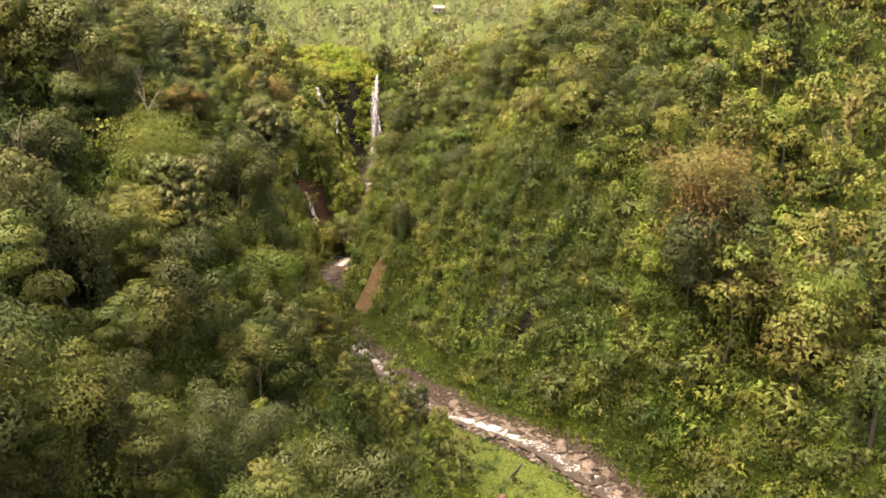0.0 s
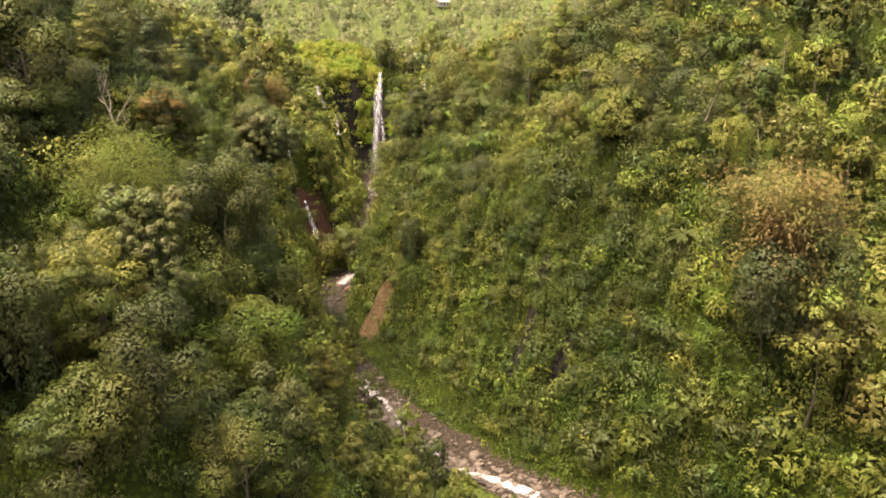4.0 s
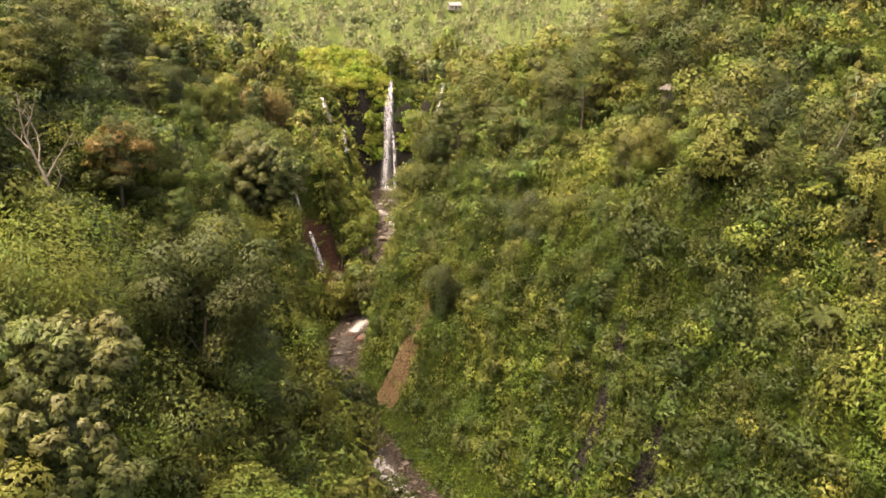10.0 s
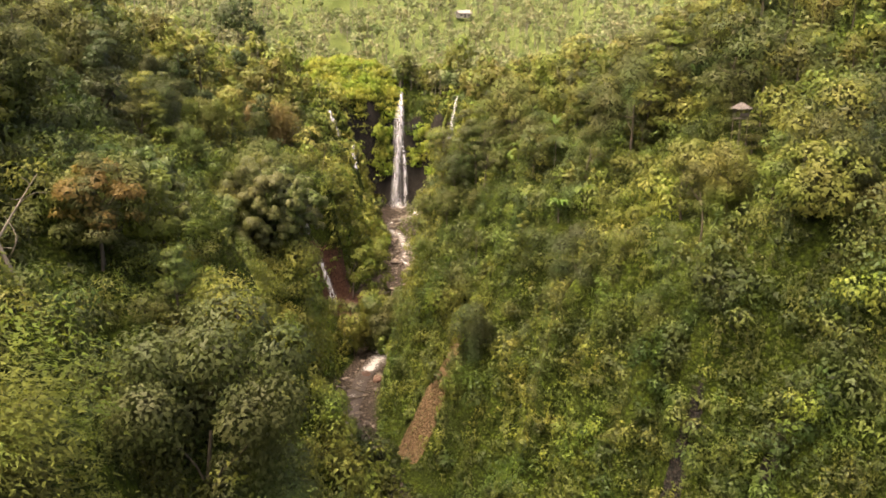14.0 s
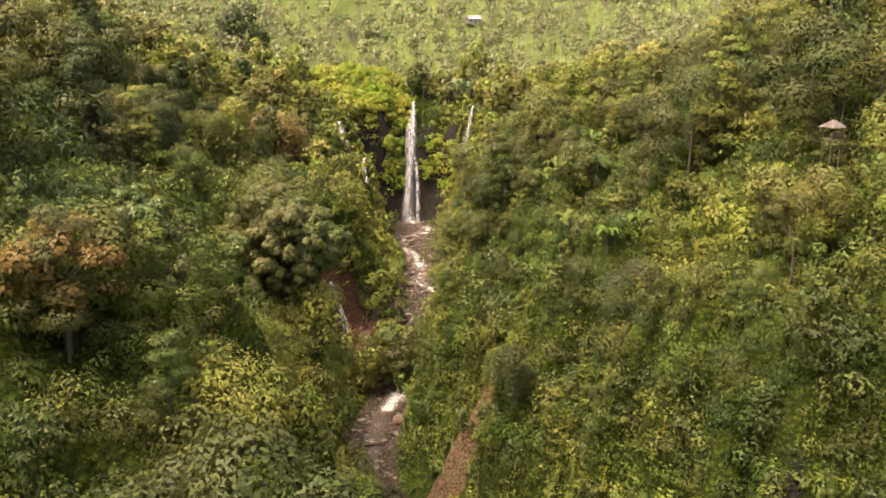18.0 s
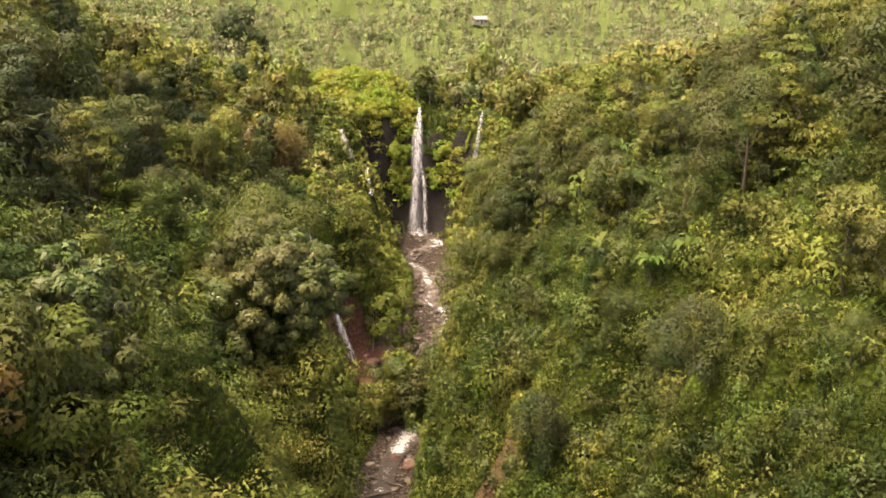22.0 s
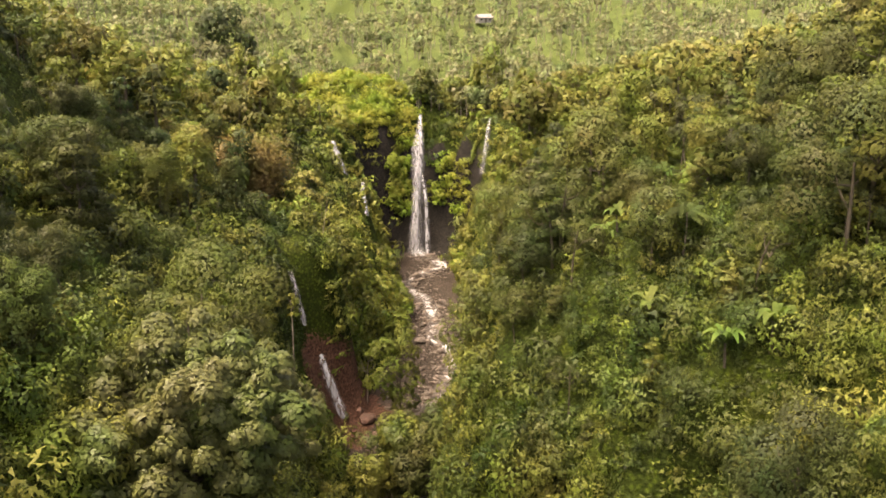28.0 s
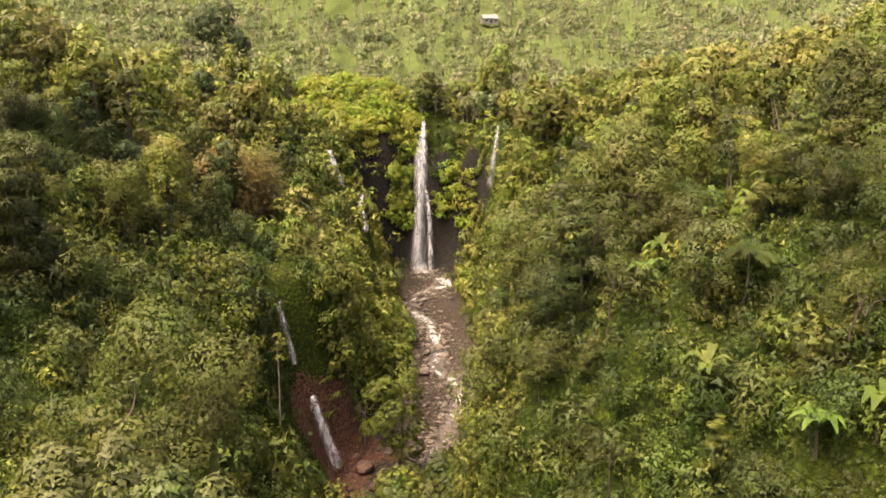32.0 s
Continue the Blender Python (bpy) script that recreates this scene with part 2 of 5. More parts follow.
def layered_ground():
    """Soil under leaves, with gravel, grass, bare earth, red rock and wet, shade-darkened cliff where each zone lies.
    """
    m, nt, out = mat("gorge_ground")
    grain = place_noise(nt, 2.2, 6)
    broad = place_noise(nt, 0.16, 5)
    geo = nt.nodes.new("ShaderNodeNewGeometry")
    cell = node(nt, "ShaderNodeTexVoronoi", Scale=1.5)
    nt.links.new(geo.outputs["Position"], cell.inputs["Vector"])
    soil = ramp(nt, broad, [(0.3, (0.016, 0.024, 0.004)), (0.6, (0.03, 0.042, 0.006)), (0.8, (0.05, 0.058, 0.010))])
    col = mixed(nt, 0.75, soil, ramp(nt, cell.outputs["Distance"], [(0.0, (1.6, 1.6, 1.3)), (0.55, (0.3, 0.3, 0.3))]), "MULTIPLY")
    kinds = (
        ("grass", [(0.3, (0.036, 0.050, 0.014)), (0.55, (0.060, 0.076, 0.021)), (0.8, (0.088, 0.100, 0.031))], broad),
        ("gravel", [(0.34, (0.010, 0.008, 0.0065)), (0.5, (0.026, 0.020, 0.016)), (0.68, (0.064, 0.049, 0.04))], grain),
        ("meadow", [(0.3, (0.024, 0.034, 0.008)), (0.5, (0.044, 0.058, 0.013)), (0.75, (0.072, 0.082, 0.022))], grain),
        ("earth", [(0.32, (0.026, 0.022, 0.011)), (0.46, (0.058, 0.036, 0.021)), (0.58, (0.086, 0.056, 0.034)), (0.68, (0.046, 0.054, 0.017))], grain),
        ("red", [(0.3, (0.018, 0.010, 0.008)), (0.5, (0.056, 0.028, 0.020)), (0.72, (0.105, 0.056, 0.038))], grain),
        # wet rock, taken near black to paint in the shade below the lip
        ("cliff", [(0.3, (0.004, 0.004, 0.004)), (0.5, (0.011, 0.010, 0.009)), (0.65, (0.024, 0.019, 0.016)), (0.8, (0.020, 0.026, 0.009))], grain),
    )
    for key, stops, src in kinds:
        a = nt.nodes.new("ShaderNodeAttribute")
        a.attribute_name = key
        add = nt.nodes.new("ShaderNodeMath")
        nt.links.new(a.outputs["Fac"], add.inputs[0])
        nt.links.new(grain, add.inputs[1])
        edge = ramp(nt, add.outputs[0], [(0.85, (0, 0, 0)), (1.05, (1, 1, 1))])
        col = mixed(nt, edge, col, ramp(nt, src, stops))
    fine = place_noise(nt, 9.0, 4)
    col = mixed(nt, 1.0, col, ramp(nt, fine, [(0.25, (0.6, 0.6, 0.6)), (0.75, (1.3, 1.3, 1.25))]), "MULTIPLY")
    b = node(nt, "ShaderNodeBsdfPrincipled", Roughness=0.85)
    b.inputs["Specular IOR Level"].default_value = 0.05
    nt.links.new(col, b.inputs["Base Color"])
    bp = node(nt, "ShaderNodeBump", Strength=0.9, Distance=0.6)
    nt.links.new(grain, bp.inputs["Height"])
    nt.links.new(bp.outputs[0], b.inputs["Normal"])
    nt.links.new(b.outputs[0], out.inputs["Surface"])
    return m


M_ground = layered_ground()

# ---- the gorge ----
# stations down the stream, from the foot of the main fall: x, y, bed
COURSE = [
    (-33, 394, 9),
    (-29, 362, 8),
    (-26, 330, 6.5),
    (-25, 300, 5),
    (-28, 281, 3.8),
    (-31, 257, 2.5),
    (-35, 228, 1),
    (-22, 191, -1),
    (-8, 170, -2),
    (3, 157, -2.5),
    (16.5, 142, -3.5),
    (29.5, 127, -4),
    (60, 75, -7),
    (110, -90, -14),
]
# the bank at each station: flat, width and height of the steep wall, slope beyond it
LEFT_BANK = [
    (9, 16, 43, 0.16),
    (8, 17.9, 34.1, 0.4),
    (7, 23.3, 28.6, 0.7),
    (15.5, 8, 30.3, 0.61),
    (16.3, 8, 34.5, 0.7),
    (7.5, 26.7, 41.3, 0.95),
    (4.8, 8.7, 38.4, 0.72),
    (7, 9.4, 48.7, 0.8),
    (12, 28.5, 59, 0.67),
    (18.5, 40.2, 59.3, 0.26),
    (22.5, 36.6, 46.5, 0.08),
    (27.7, 44.8, 32.5, 0.38),
    (16, 59.3, 37.6, 0.42),
    (16, 60, 40, 0.4),
]
RIGHT_BANK = [
    (8.9, 17.2, 42.1, 0.16),
    (7.7, 21.4, 32.8, 0.28),
    (7.5, 19.7, 32.1, 0.33),
    (5.5, 15.7, 51, 0.16),
    (5.4, 17.4, 45.6, 0.11),
    (3.3, 9.5, 38.2, 0.55),
    (7.5, 16, 28.7, 0.73),
    (10.3, 25.4, 48.7, 0.81),
    (9.4, 16, 45.9, 0.34),
    (3.5, 26.7, 56.8, 0.05),
    (3, 27, 62.7, -0.11),
    (3, 8, 26.3, -0.1),
    (3.8, 17.1, 21.9, 0.21),
    (5, 30, 24, 0.3),
]
# hollows and swells of the slopes: x, y, reach, height
SWELLS = ((-39, 175, 9, -13), (25, 145, 18, 4.5), (30, 245, 18, 4.5), (9, 207, 8, -8), (44, 138, 9, 13))
ST = np.hstack([np.array(COURSE, float), np.array(LEFT_BANK, float), np.array(RIGHT_BANK, float)])


def smooth_line(a, per=16):
    """Catmull-Rom through the stations, all columns at once."""
    pts = []
    p = np.vstack([2 * a[0] - a[1], a, 2 * a[-1] - a[-2]])
    for i in range(1, len(p) - 2):
        for k in range(per):
            t = k / per
            pts.append(0.5 * (2 * p[i] + (p[i + 1] - p[i - 1]) * t + (2 * p[i - 1] - 5 * p[i] + 4 * p[i + 1] - p[i + 2]) * t * t
                              + (3 * p[i] - p[i - 1] - 3 * p[i + 1] + p[i + 2]) * t ** 3))
    pts.append(a[-1])
    return np.array(pts)


LINE = smooth_line(ST)
RNG = np.random.default_rng(7)
WAVES = [(RNG.uniform(0, 2 * np.pi), RNG.uniform(0, 2 * np.pi), RNG.uniform(0.7, 1.4)) for _ in range(24)]


def wav(x, y, size, n=6, first=0):
    """Smooth uneven field, about -1 to 1, with features of that size in metres."""
    v = 0
    for ang, ph, f in WAVES[first:first + n]:
        k = 2 * np.pi * f / size
        v = v + np.sin(k * (x * np.cos(ang) + y * np.sin(ang)) + ph + 1.3 * np.sin(0.37 * k * (y * np.cos(ang) - x * np.sin(ang))))
    return v / n * 1.6


def smoothstep(a):
    a = np.clip(a, 0, 1)
    return a * a * (3 - 2 * a)


def locate(x, y):
    """Nearest stretch of the stream: its blended columns, distance and side weight (0 left, 1 right bank when looking upstream)."""
    rows, dist, right = np.empty((len(x), ST.shape[1])), np.empty(len(x)), np.empty(len(x))
    tang = np.gradient(LINE[:, :2], axis=0)
    tang /= np.linalg.norm(tang, axis=1)[:, None]
    for i in range(0, len(x), 20000):
        dx, dy = x[i:i + 20000, None] - LINE[None, :, 0], y[i:i + 20000, None] - LINE[None, :, 1]
        d2 = dx * dx + dy * dy
        j = d2.argmin(1)
        k = np.arange(len(j))
        least = d2[k, j]
        w = np.exp(-(d2 - least[:, None]) / (2 * (0.05 * least[:, None] + 9.0)))
        rows[i:i + 20000] = w @ LINE / w.sum(1)[:, None]
        dist[i:i + 20000] = np.sqrt(least)
        side = dx[k, j] * tang[j, 1] - dy[k, j] * tang[j, 0]
        right[i:i + 20000] = smoothstep(0.5 - side / np.maximum(dist[i:i + 20000], 1.0))
    return rows, dist, right


def ground_height(x, y):
    x, y = np.asarray(x, float), np.asarray(y, float)
    s, d, r = locate(x, y)
    p = s[:, 3:7] * (1 - r)[:, None] + s[:, 7:11] * r[:, None]
    flat, width, high, slope = p.T
    near = np.clip(d / 30, 0, 1)
    dd = d + near * (3.0 * wav(x, y, 26, 6) + 2.6 * wav(x, y, 10, 6, 6))
    rib = np.sin(0.62 * s[:, 1] + 1.7 * wav(x, y, 34, 5, 10)) + 0.6 * np.sin(1.15 * s[:, 1] + 2.0 * wav(x, y, 22, 5, 4))
    dd = dd + r * near * 1.25 * rib * smoothstep((255 - y) / 25)
    up = np.clip((dd - flat) / width, 0, 1)
    rise = high * (0.72 * up + 0.28 * smoothstep(up))
    past = np.clip(dd - flat - width, 0, None)
    out = slope * np.minimum(past, 70) + (0.17 + 0.10 * smoothstep(slope / 0.4)) * np.clip(np.minimum(past, 330) - 70, 0, None) + 0.10 * np.clip(past - 330, 0, None)
    bed = s[:, 2] + 0.02 * np.clip(d, 0, flat)
    rough = near * (1.2 * wav(x, y, 14, 6, 8) + 0.5 * wav(x, y, 5, 6, 14)) + np.clip(past / 60, 0, 1) * 4 * wav(x, y, 70, 5, 3)
    mound = 9.0 * np.exp(-((x + 54) / 22) ** 2 - ((y - 434) / 13) ** 2)
    swell = sum(h * np.exp(-((x - sx) ** 2 + (y - sy) ** 2) / reach ** 2) for sx, sy, reach, h in SWELLS)
    return bed + rise + out + rough + mound + swell


def axis(lo, hi, step, far_lo, far_hi, grow=1.22):
    core = list(np.arange(lo, hi + 0.01, step))
    a, b, s = [], [], step
    v = lo
    while v > far_lo:
        s *= grow
        v -= s
        a.append(v)
    v, s = hi, step
    while v < far_hi:
        s *= grow
        v += s
        b.append(v)
    return np.array(a[::-1] + core + b)


def grid_mesh(name, gx, gy, hz, material):
    X, Y = np.meshgrid(gx, gy)
    Z = hz(X.ravel(), Y.ravel())
    nx, ny = len(gx), len(gy)
    v = np.stack([X.ravel(), Y.ravel(), Z], 1)
    a = (np.arange(ny - 1)[:, None] * nx + np.arange(nx - 1)[None, :]).ravel()
    q = np.stack([a, a + 1, a + nx + 1, a + nx], 1)
    return quads_mesh(name, v, q, [material], smooth=True)


def quads_mesh(name, v, q, materials, slots=None, tint=None, smooth=False, bulge=None):
    """A mesh from arrays of vertices and faces of one corner count."""
    me = bpy.data.meshes.new(name)
    me.vertices.add(len(v))
    me.vertices.foreach_set("co", np.ascontiguousarray(v, np.float32).ravel())
    me.loops.add(q.size)
    me.loops.foreach_set("vertex_index", np.ascontiguousarray(q, np.int32).ravel())
    me.polygons.add(len(q))
    me.polygons.foreach_set("loop_start", np.arange(0, q.size, q.shape[1], dtype=np.int32))
    for m in materials:
        me.materials.append(m)
    if slots is not None:
        me.polygons.foreach_set("material_index", np.ascontiguousarray(slots, np.int32))
    me.polygons.foreach_set("use_smooth", np.full(len(q), smooth))
    me.update(calc_edges=True)
    if tint is not None:
        at = me.attributes.new("tint", "FLOAT", "POINT")
        at.data.foreach_set("value", np.ascontiguousarray(tint, np.float32))
    if bulge is not None:
        at = me.attributes.new("bulge", "FLOAT_VECTOR", "POINT")
        at.data.foreach_set("vector", np.ascontiguousarray(bulge, np.float32).ravel())
    return me


SLIP = ((-22, 215.5), (-11, 224.5))


def slip_part(x, y):
    """1 on the bare strip of the landslip."""
    (x0, y0), (x1, y1) = SLIP
    L = math.hypot(x1 - x0, y1 - y0)
    t = ((x - x0) * (x1 - x0) + (y - y0) * (y1 - y0)) / L / L
    w = np.abs((x - x0) * (y1 - y0) - (y - y0) * (x1 - x0)) / L
    w = w + 1.1 * wav(x, y, 7, 6, 4) + 0.7 * wav(x, y, 2.8, 6, 10)
    half = 3.3 - 1.3 * np.clip(t, 0, 1)
    return smoothstep((half - w) / 1.5 + 0.5) * smoothstep((t + 0.15) / 0.1) * smoothstep((1.05 - t) / 0.1)


GX = axis(-120, 130, 1.8, -3500, 3500)
GY = axis(40, 425, 1.8, -900, 4000)
ground_me = grid_mesh("ground", GX, GY, ground_height, M_ground)
gv = np.empty(len(ground_me.vertices) * 3, np.float32)
ground_me.vertices.foreach_get("co", gv)
gv = gv.reshape(-1, 3)


def zones(x, y):
    """How far each kind of surface covers the ground."""
    s, d, r = locate(x, y)
    flat = s[:, 3] * (1 - r) + s[:, 7] * r
    past = d - flat - (s[:, 4] * (1 - r) + s[:, 8] * r)
    grassy = smoothstep((190 - y) / 20) * (1 - r) * smoothstep((d - 4.5) / 3)
    gravel = smoothstep((np.where(y > 270, flat + 1.5, np.minimum(flat + 1.0, 6.5)) - d) / 2.5) * (1 - grassy)
    meadow = smoothstep((np.minimum(flat, 17) + 3 + 3 * wav(x, y, 11, 6, 3) - d) / 4) * grassy
    earth = slip_part(x, y)
    field = smoothstep((y - 560) / 50 + 0.5 * wav(x, y, 60, 5, 5)) * smoothstep((-45 - x) / 40 + 0.4 * wav(x, y, 50, 5, 7))
    lip = smoothstep((y - 408) / 5) * smoothstep((438 - y) / 14) * smoothstep((-35 - x) / 4) * smoothstep((x + 66) / 12) * smoothstep((past + 3) / 4)
    red = smoothstep(1.3 - np.hypot((x + 45.5) / 10, (y - 288) / 13) + 0.6 * wav(x, y, 8, 6, 9)) * smoothstep((25 - ground_height(x, y)) / 5)
    cliff = smoothstep((y - 384) / 8) * smoothstep((flat + np.where(y > 396, 15, 7) - d) / 4) * smoothstep((d - flat + 2) / 2)
    grass = smoothstep((y - 425) / 25)
    # slots in the near-black cliff colour, not cut into the wall
    crevice = 0.0
    for cx, cy in ((12, 170), (19, 161.5)):
        crevice = np.maximum(crevice, smoothstep(1.5 - np.hypot((0.8 * (x - cx) + 0.55 * (y - cy)) / 4.5, (0.8 * (y - cy) - 0.55 * (x - cx)) / 1.2)))
    cliff = np.maximum(cliff, 1.6 * crevice)
    return dict(grass=grass, gravel=gravel, meadow=np.maximum(meadow, np.maximum(field, lip)), earth=earth, red=red, cliff=cliff)


for key, val in zones(gv[:, 0].astype(float), gv[:, 1].astype(float)).items():
    at = ground_me.attributes.new(key, "FLOAT", "POINT")
    at.data.foreach_set("value", val.astype(np.float32))
ground = tagged(new("ground", ground_me), "damp forest soil, gravel and bare earth of a steep gorge", "ground", kind="structure")

# ---- foliage shapes ----
# a leaf is three corners, each with its place and the bulge of the crown there
def unit(v):
    return v / (np.linalg.norm(v, axis=-1, keepdims=True) + 1e-9)


def leaf_cloud(rng, centres, radii, per, size, droop=0.15, flat=1.0, up=0.35, long=1.7, low=-0.35, mid=(0, 0, 0), span=3.0):
    """Leaves on the outer side of puffs."""
    out = []
    for c, r in zip(centres, radii):
        n = max(3, int(per * r * r))
        d = rng.normal(size=(n, 3))
        d[:, 2] = np.abs(d[:, 2]) + low
        d = unit(d)
        rad = r * rng.uniform(0.7, 1.1, n)
        pos = np.asarray(c) + d * rad[:, None] * np.array([1, 1, flat])
        seen = np.ones(n, bool)
        for c2, r2 in zip(centres, radii):
            if r2 != r:
                seen &= (((pos - np.asarray(c2)) / (r2 * np.array([1, 1, flat]))) ** 2).sum(1) > 0.5
        if not seen.any():
            continue
        d, pos, n = d[seen], pos[seen], int(seen.sum())
        nrm = unit(d + rng.normal(scale=0.4, size=(n, 3)) + [0, 0, up])
        bulge = unit(0.95 * d + 0.6 * (pos - mid) / span + [0, 0, 0.2])
        out.append(leaves(rng, pos, nrm, d, size * rng.uniform(0.65, 1.4, n), bulge, droop, long))
    return np.concatenate(out)


def leaves(rng, pos, nrm, along, size, bulge, droop=0.15, long=1.7):
    """Pointed leaves from their places, facing, direction and size."""
    n = len(pos)
    a = along + rng.normal(scale=0.6, size=(n, 3))
    a = unit(a - nrm * (a * nrm).sum(1)[:, None])
    b = np.cross(nrm, a)
    s = np.asarray(size)[:, None]
    skew = rng.uniform(-0.25, 0.25, (n, 1))
    tip = pos + a * s * long * 0.6
    tip[:, 2] -= droop * s[:, 0]
    l = pos + b * s * 0.55 - a * s * long * (0.3 + skew)
    r = pos - b * s * 0.55 - a * s * long * (0.3 - skew)
    v = np.stack([r, tip, l], 1)
    return np.concatenate([v, np.repeat(bulge[:, None, :], 3, 1)], 2)


def raised(cloud, z):
    c = cloud.copy()
    c[:, :, 2] += z
    return c


def crown_round(rng, rad, high, puffs, per, size, puff=(0.26, 0.48)):
    c, rr = [], []
    for _ in range(puffs):
        th, u = rng.uniform(0, 2 * np.pi), rng.uniform(-0.8, 1)
        k = np.sqrt(max(0, 1 - u * u * 0.9)) * rng.uniform(0.45, 0.95)
        c.append((rad * k * np.cos(th), rad * k * np.sin(th), high * 0.5 * u * 0.85))
        rr.append(rad * rng.uniform(*puff))
    return leaf_cloud(rng, c, rr, per, size, span=max(rad, high * 0.5))


def crown_layered(rng, rad, high, puffs, per, size):
    """Flat plates of foliage one above the other."""
    c, rr = [], []
    for i in range(puffs):
        u = (i + 0.5) / puffs
        th = rng.uniform(0, 2 * np.pi)
        k = (1.05 - 0.8 * u) * rad * rng.uniform(0.2, 0.8)
        c.append((k * np.cos(th), k * np.sin(th), high * (u - 0.5)))
        rr.append(rad * rng.uniform(0.3, 0.5) * (1.15 - 0.55 * u))
    return leaf_cloud(rng, c, rr, per, size, flat=0.45, up=0.7, span=rad)


def crown_feather(rng, rad, high, puffs, per, size):
    """Arching sprays of thin leaves."""
    out = []
    for _ in range(puffs):
        th, reach, lift = rng.uniform(0, 2 * np.pi), rad * rng.uniform(0.4, 1.1), high * rng.uniform(0.0, 1.0)
        n = int(per)
        t = rng.uniform(0.1, 1, n) ** 0.8
        x = reach * t
        z = lift * np.sin(t * 1.9) - 0.45 * high
        j = rng.normal(scale=0.12 * rad, size=(n, 3)) * (0.4 + t[:, None])
        pos = np.stack([x * np.cos(th), x * np.sin(th), z], 1) + j
        d = np.tile([np.cos(th), np.sin(th), -0.3], (n, 1))
        nrm = unit(rng.normal(scale=0.5, size=(n, 3)) + [0, 0, 1])
        bulge = unit(pos / rad + [0, 0, 0.5])
        out.append(leaves(rng, pos, nrm, d, size * rng.uniform(0.6, 1.2, n), bulge, 0.4, 2.8))
    return np.concatenate(out)


def crown_clumped(rng, rad, high, puffs, per, size):
    return crown_round(rng, rad, high, puffs, per, size, (0.15, 0.32))


def crown_rosette(rng, rad, high, puffs, per, size):
    """Lobes set with small rosettes of leaves, with gaps between."""
    c, rr, mid = [], [], []
    for _ in range(max(8, puffs // 7)):
        th, u = rng.uniform(0, 2 * np.pi), rng.uniform(-0.8, 1)
        k = np.sqrt(max(0, 1 - u * u * 0.9)) * rng.uniform(0.4, 0.72)
        lobe = np.array([rad * k * np.cos(th), rad * k * np.sin(th), high * 0.42 * u])
        lr = rad * rng.uniform(0.28, 0.46)
        d = rng.normal(size=(18, 3))
        d[:, 2] = np.abs(d[:, 2]) - 0.3
        for e in unit(d):
            c.append(lobe + e * lr * rng.uniform(0.85, 1.1))
            rr.append(rad * rng.uniform(0.06, 0.12))
    return leaf_cloud(rng, c, rr, per * 2.0, size * 1.12, up=0.5, long=1.9, span=max(rad, high * 0.5))


def crown_draped(rng, rad, high, puffs, per, size):
    """A crown hung with climbers that reach down in curtains."""
    out = [crown_round(rng, rad, high * 0.55, puffs, per, size)]
    out[0][:, :, 2] += high * 0.22
    for _ in range(puffs):
        th, k = rng.uniform(0, 2 * np.pi), rad * rng.uniform(0.45, 0.9)
        drop = high * rng.uniform(0.35, 0.75)
        n = int(per * rad * 0.2 * drop * 0.5)
        t = rng.uniform(0, 1, n)
        pos = np.stack([k * np.cos(th) * (1 - 0.15 * t), k * np.sin(th) * (1 - 0.15 * t), high * 0.3 - drop * t], 1) + rng.normal(scale=0.10 * rad, size=(n, 3))
        d = unit(np.tile([np.cos(th), np.sin(th), 0.25], (n, 1)) + rng.normal(scale=0.25, size=(n, 3)))
        out.append(leaves(rng, pos, unit(d + rng.normal(scale=0.3, size=(n, 3))), np.tile([0, 0, -1.0], (n, 1)), size * rng.uniform(0.7, 1.3, n), d, 0.2, 1.6))
    return np.concatenate(out)


def tube(points, radii, sides=6):
    """Tapered limb as vertices and quads."""
    v, q = [], []
    for i, (p, r) in enumerate(zip(points, radii)):
        p = Vector(p)
        t = (Vector(points[min(i + 1, len(points) - 1)]) - Vector(points[max(i - 1, 0)])).normalized()
        a = t.orthogonal().normalized()
        b = t.cross(a)
        for k in range(sides):
            w = 2 * math.pi * k / sides
            v.append(p + (a * math.cos(w) + b * math.sin(w)) * r)
    for i in range(len(points) - 1):
        for k in range(sides):
            k2 = (k + 1) % sides
            q.append((i * sides + k, i * sides + k2, (i + 1) * sides + k2, (i + 1) * sides + k))
    return np.array([tuple(p) for p in v]), np.array(q)


def limb_mesh(name, rng, start, end, r0, r1, material, bend=0.12, steps=5, sides=6):
    a, b = np.array(start, float), np.array(end, float)
    ln = np.linalg.norm(b - a)
    off = rng.normal(scale=bend * ln, size=3)
    pts = [a + (b - a) * t + off * math.sin(math.pi * t) for t in np.linspace(0, 1, steps)]
    v, q = tube(pts, np.linspace(r0, r1, steps), sides)
    return quads_mesh(name, v, q, [material], smooth=True)


def child(name, me, parent, label=""):
    ob = new(name, me)
    ob.parent = parent
    return tagged(ob, label)


def cloud_mesh(name, cloud, material):
    v = cloud[:, :, :3].reshape(-1, 3)
    return quads_mesh(name, v, np.arange(len(v)).reshape(-1, 3), [material], bulge=cloud[:, :, 3:].reshape(-1, 3))


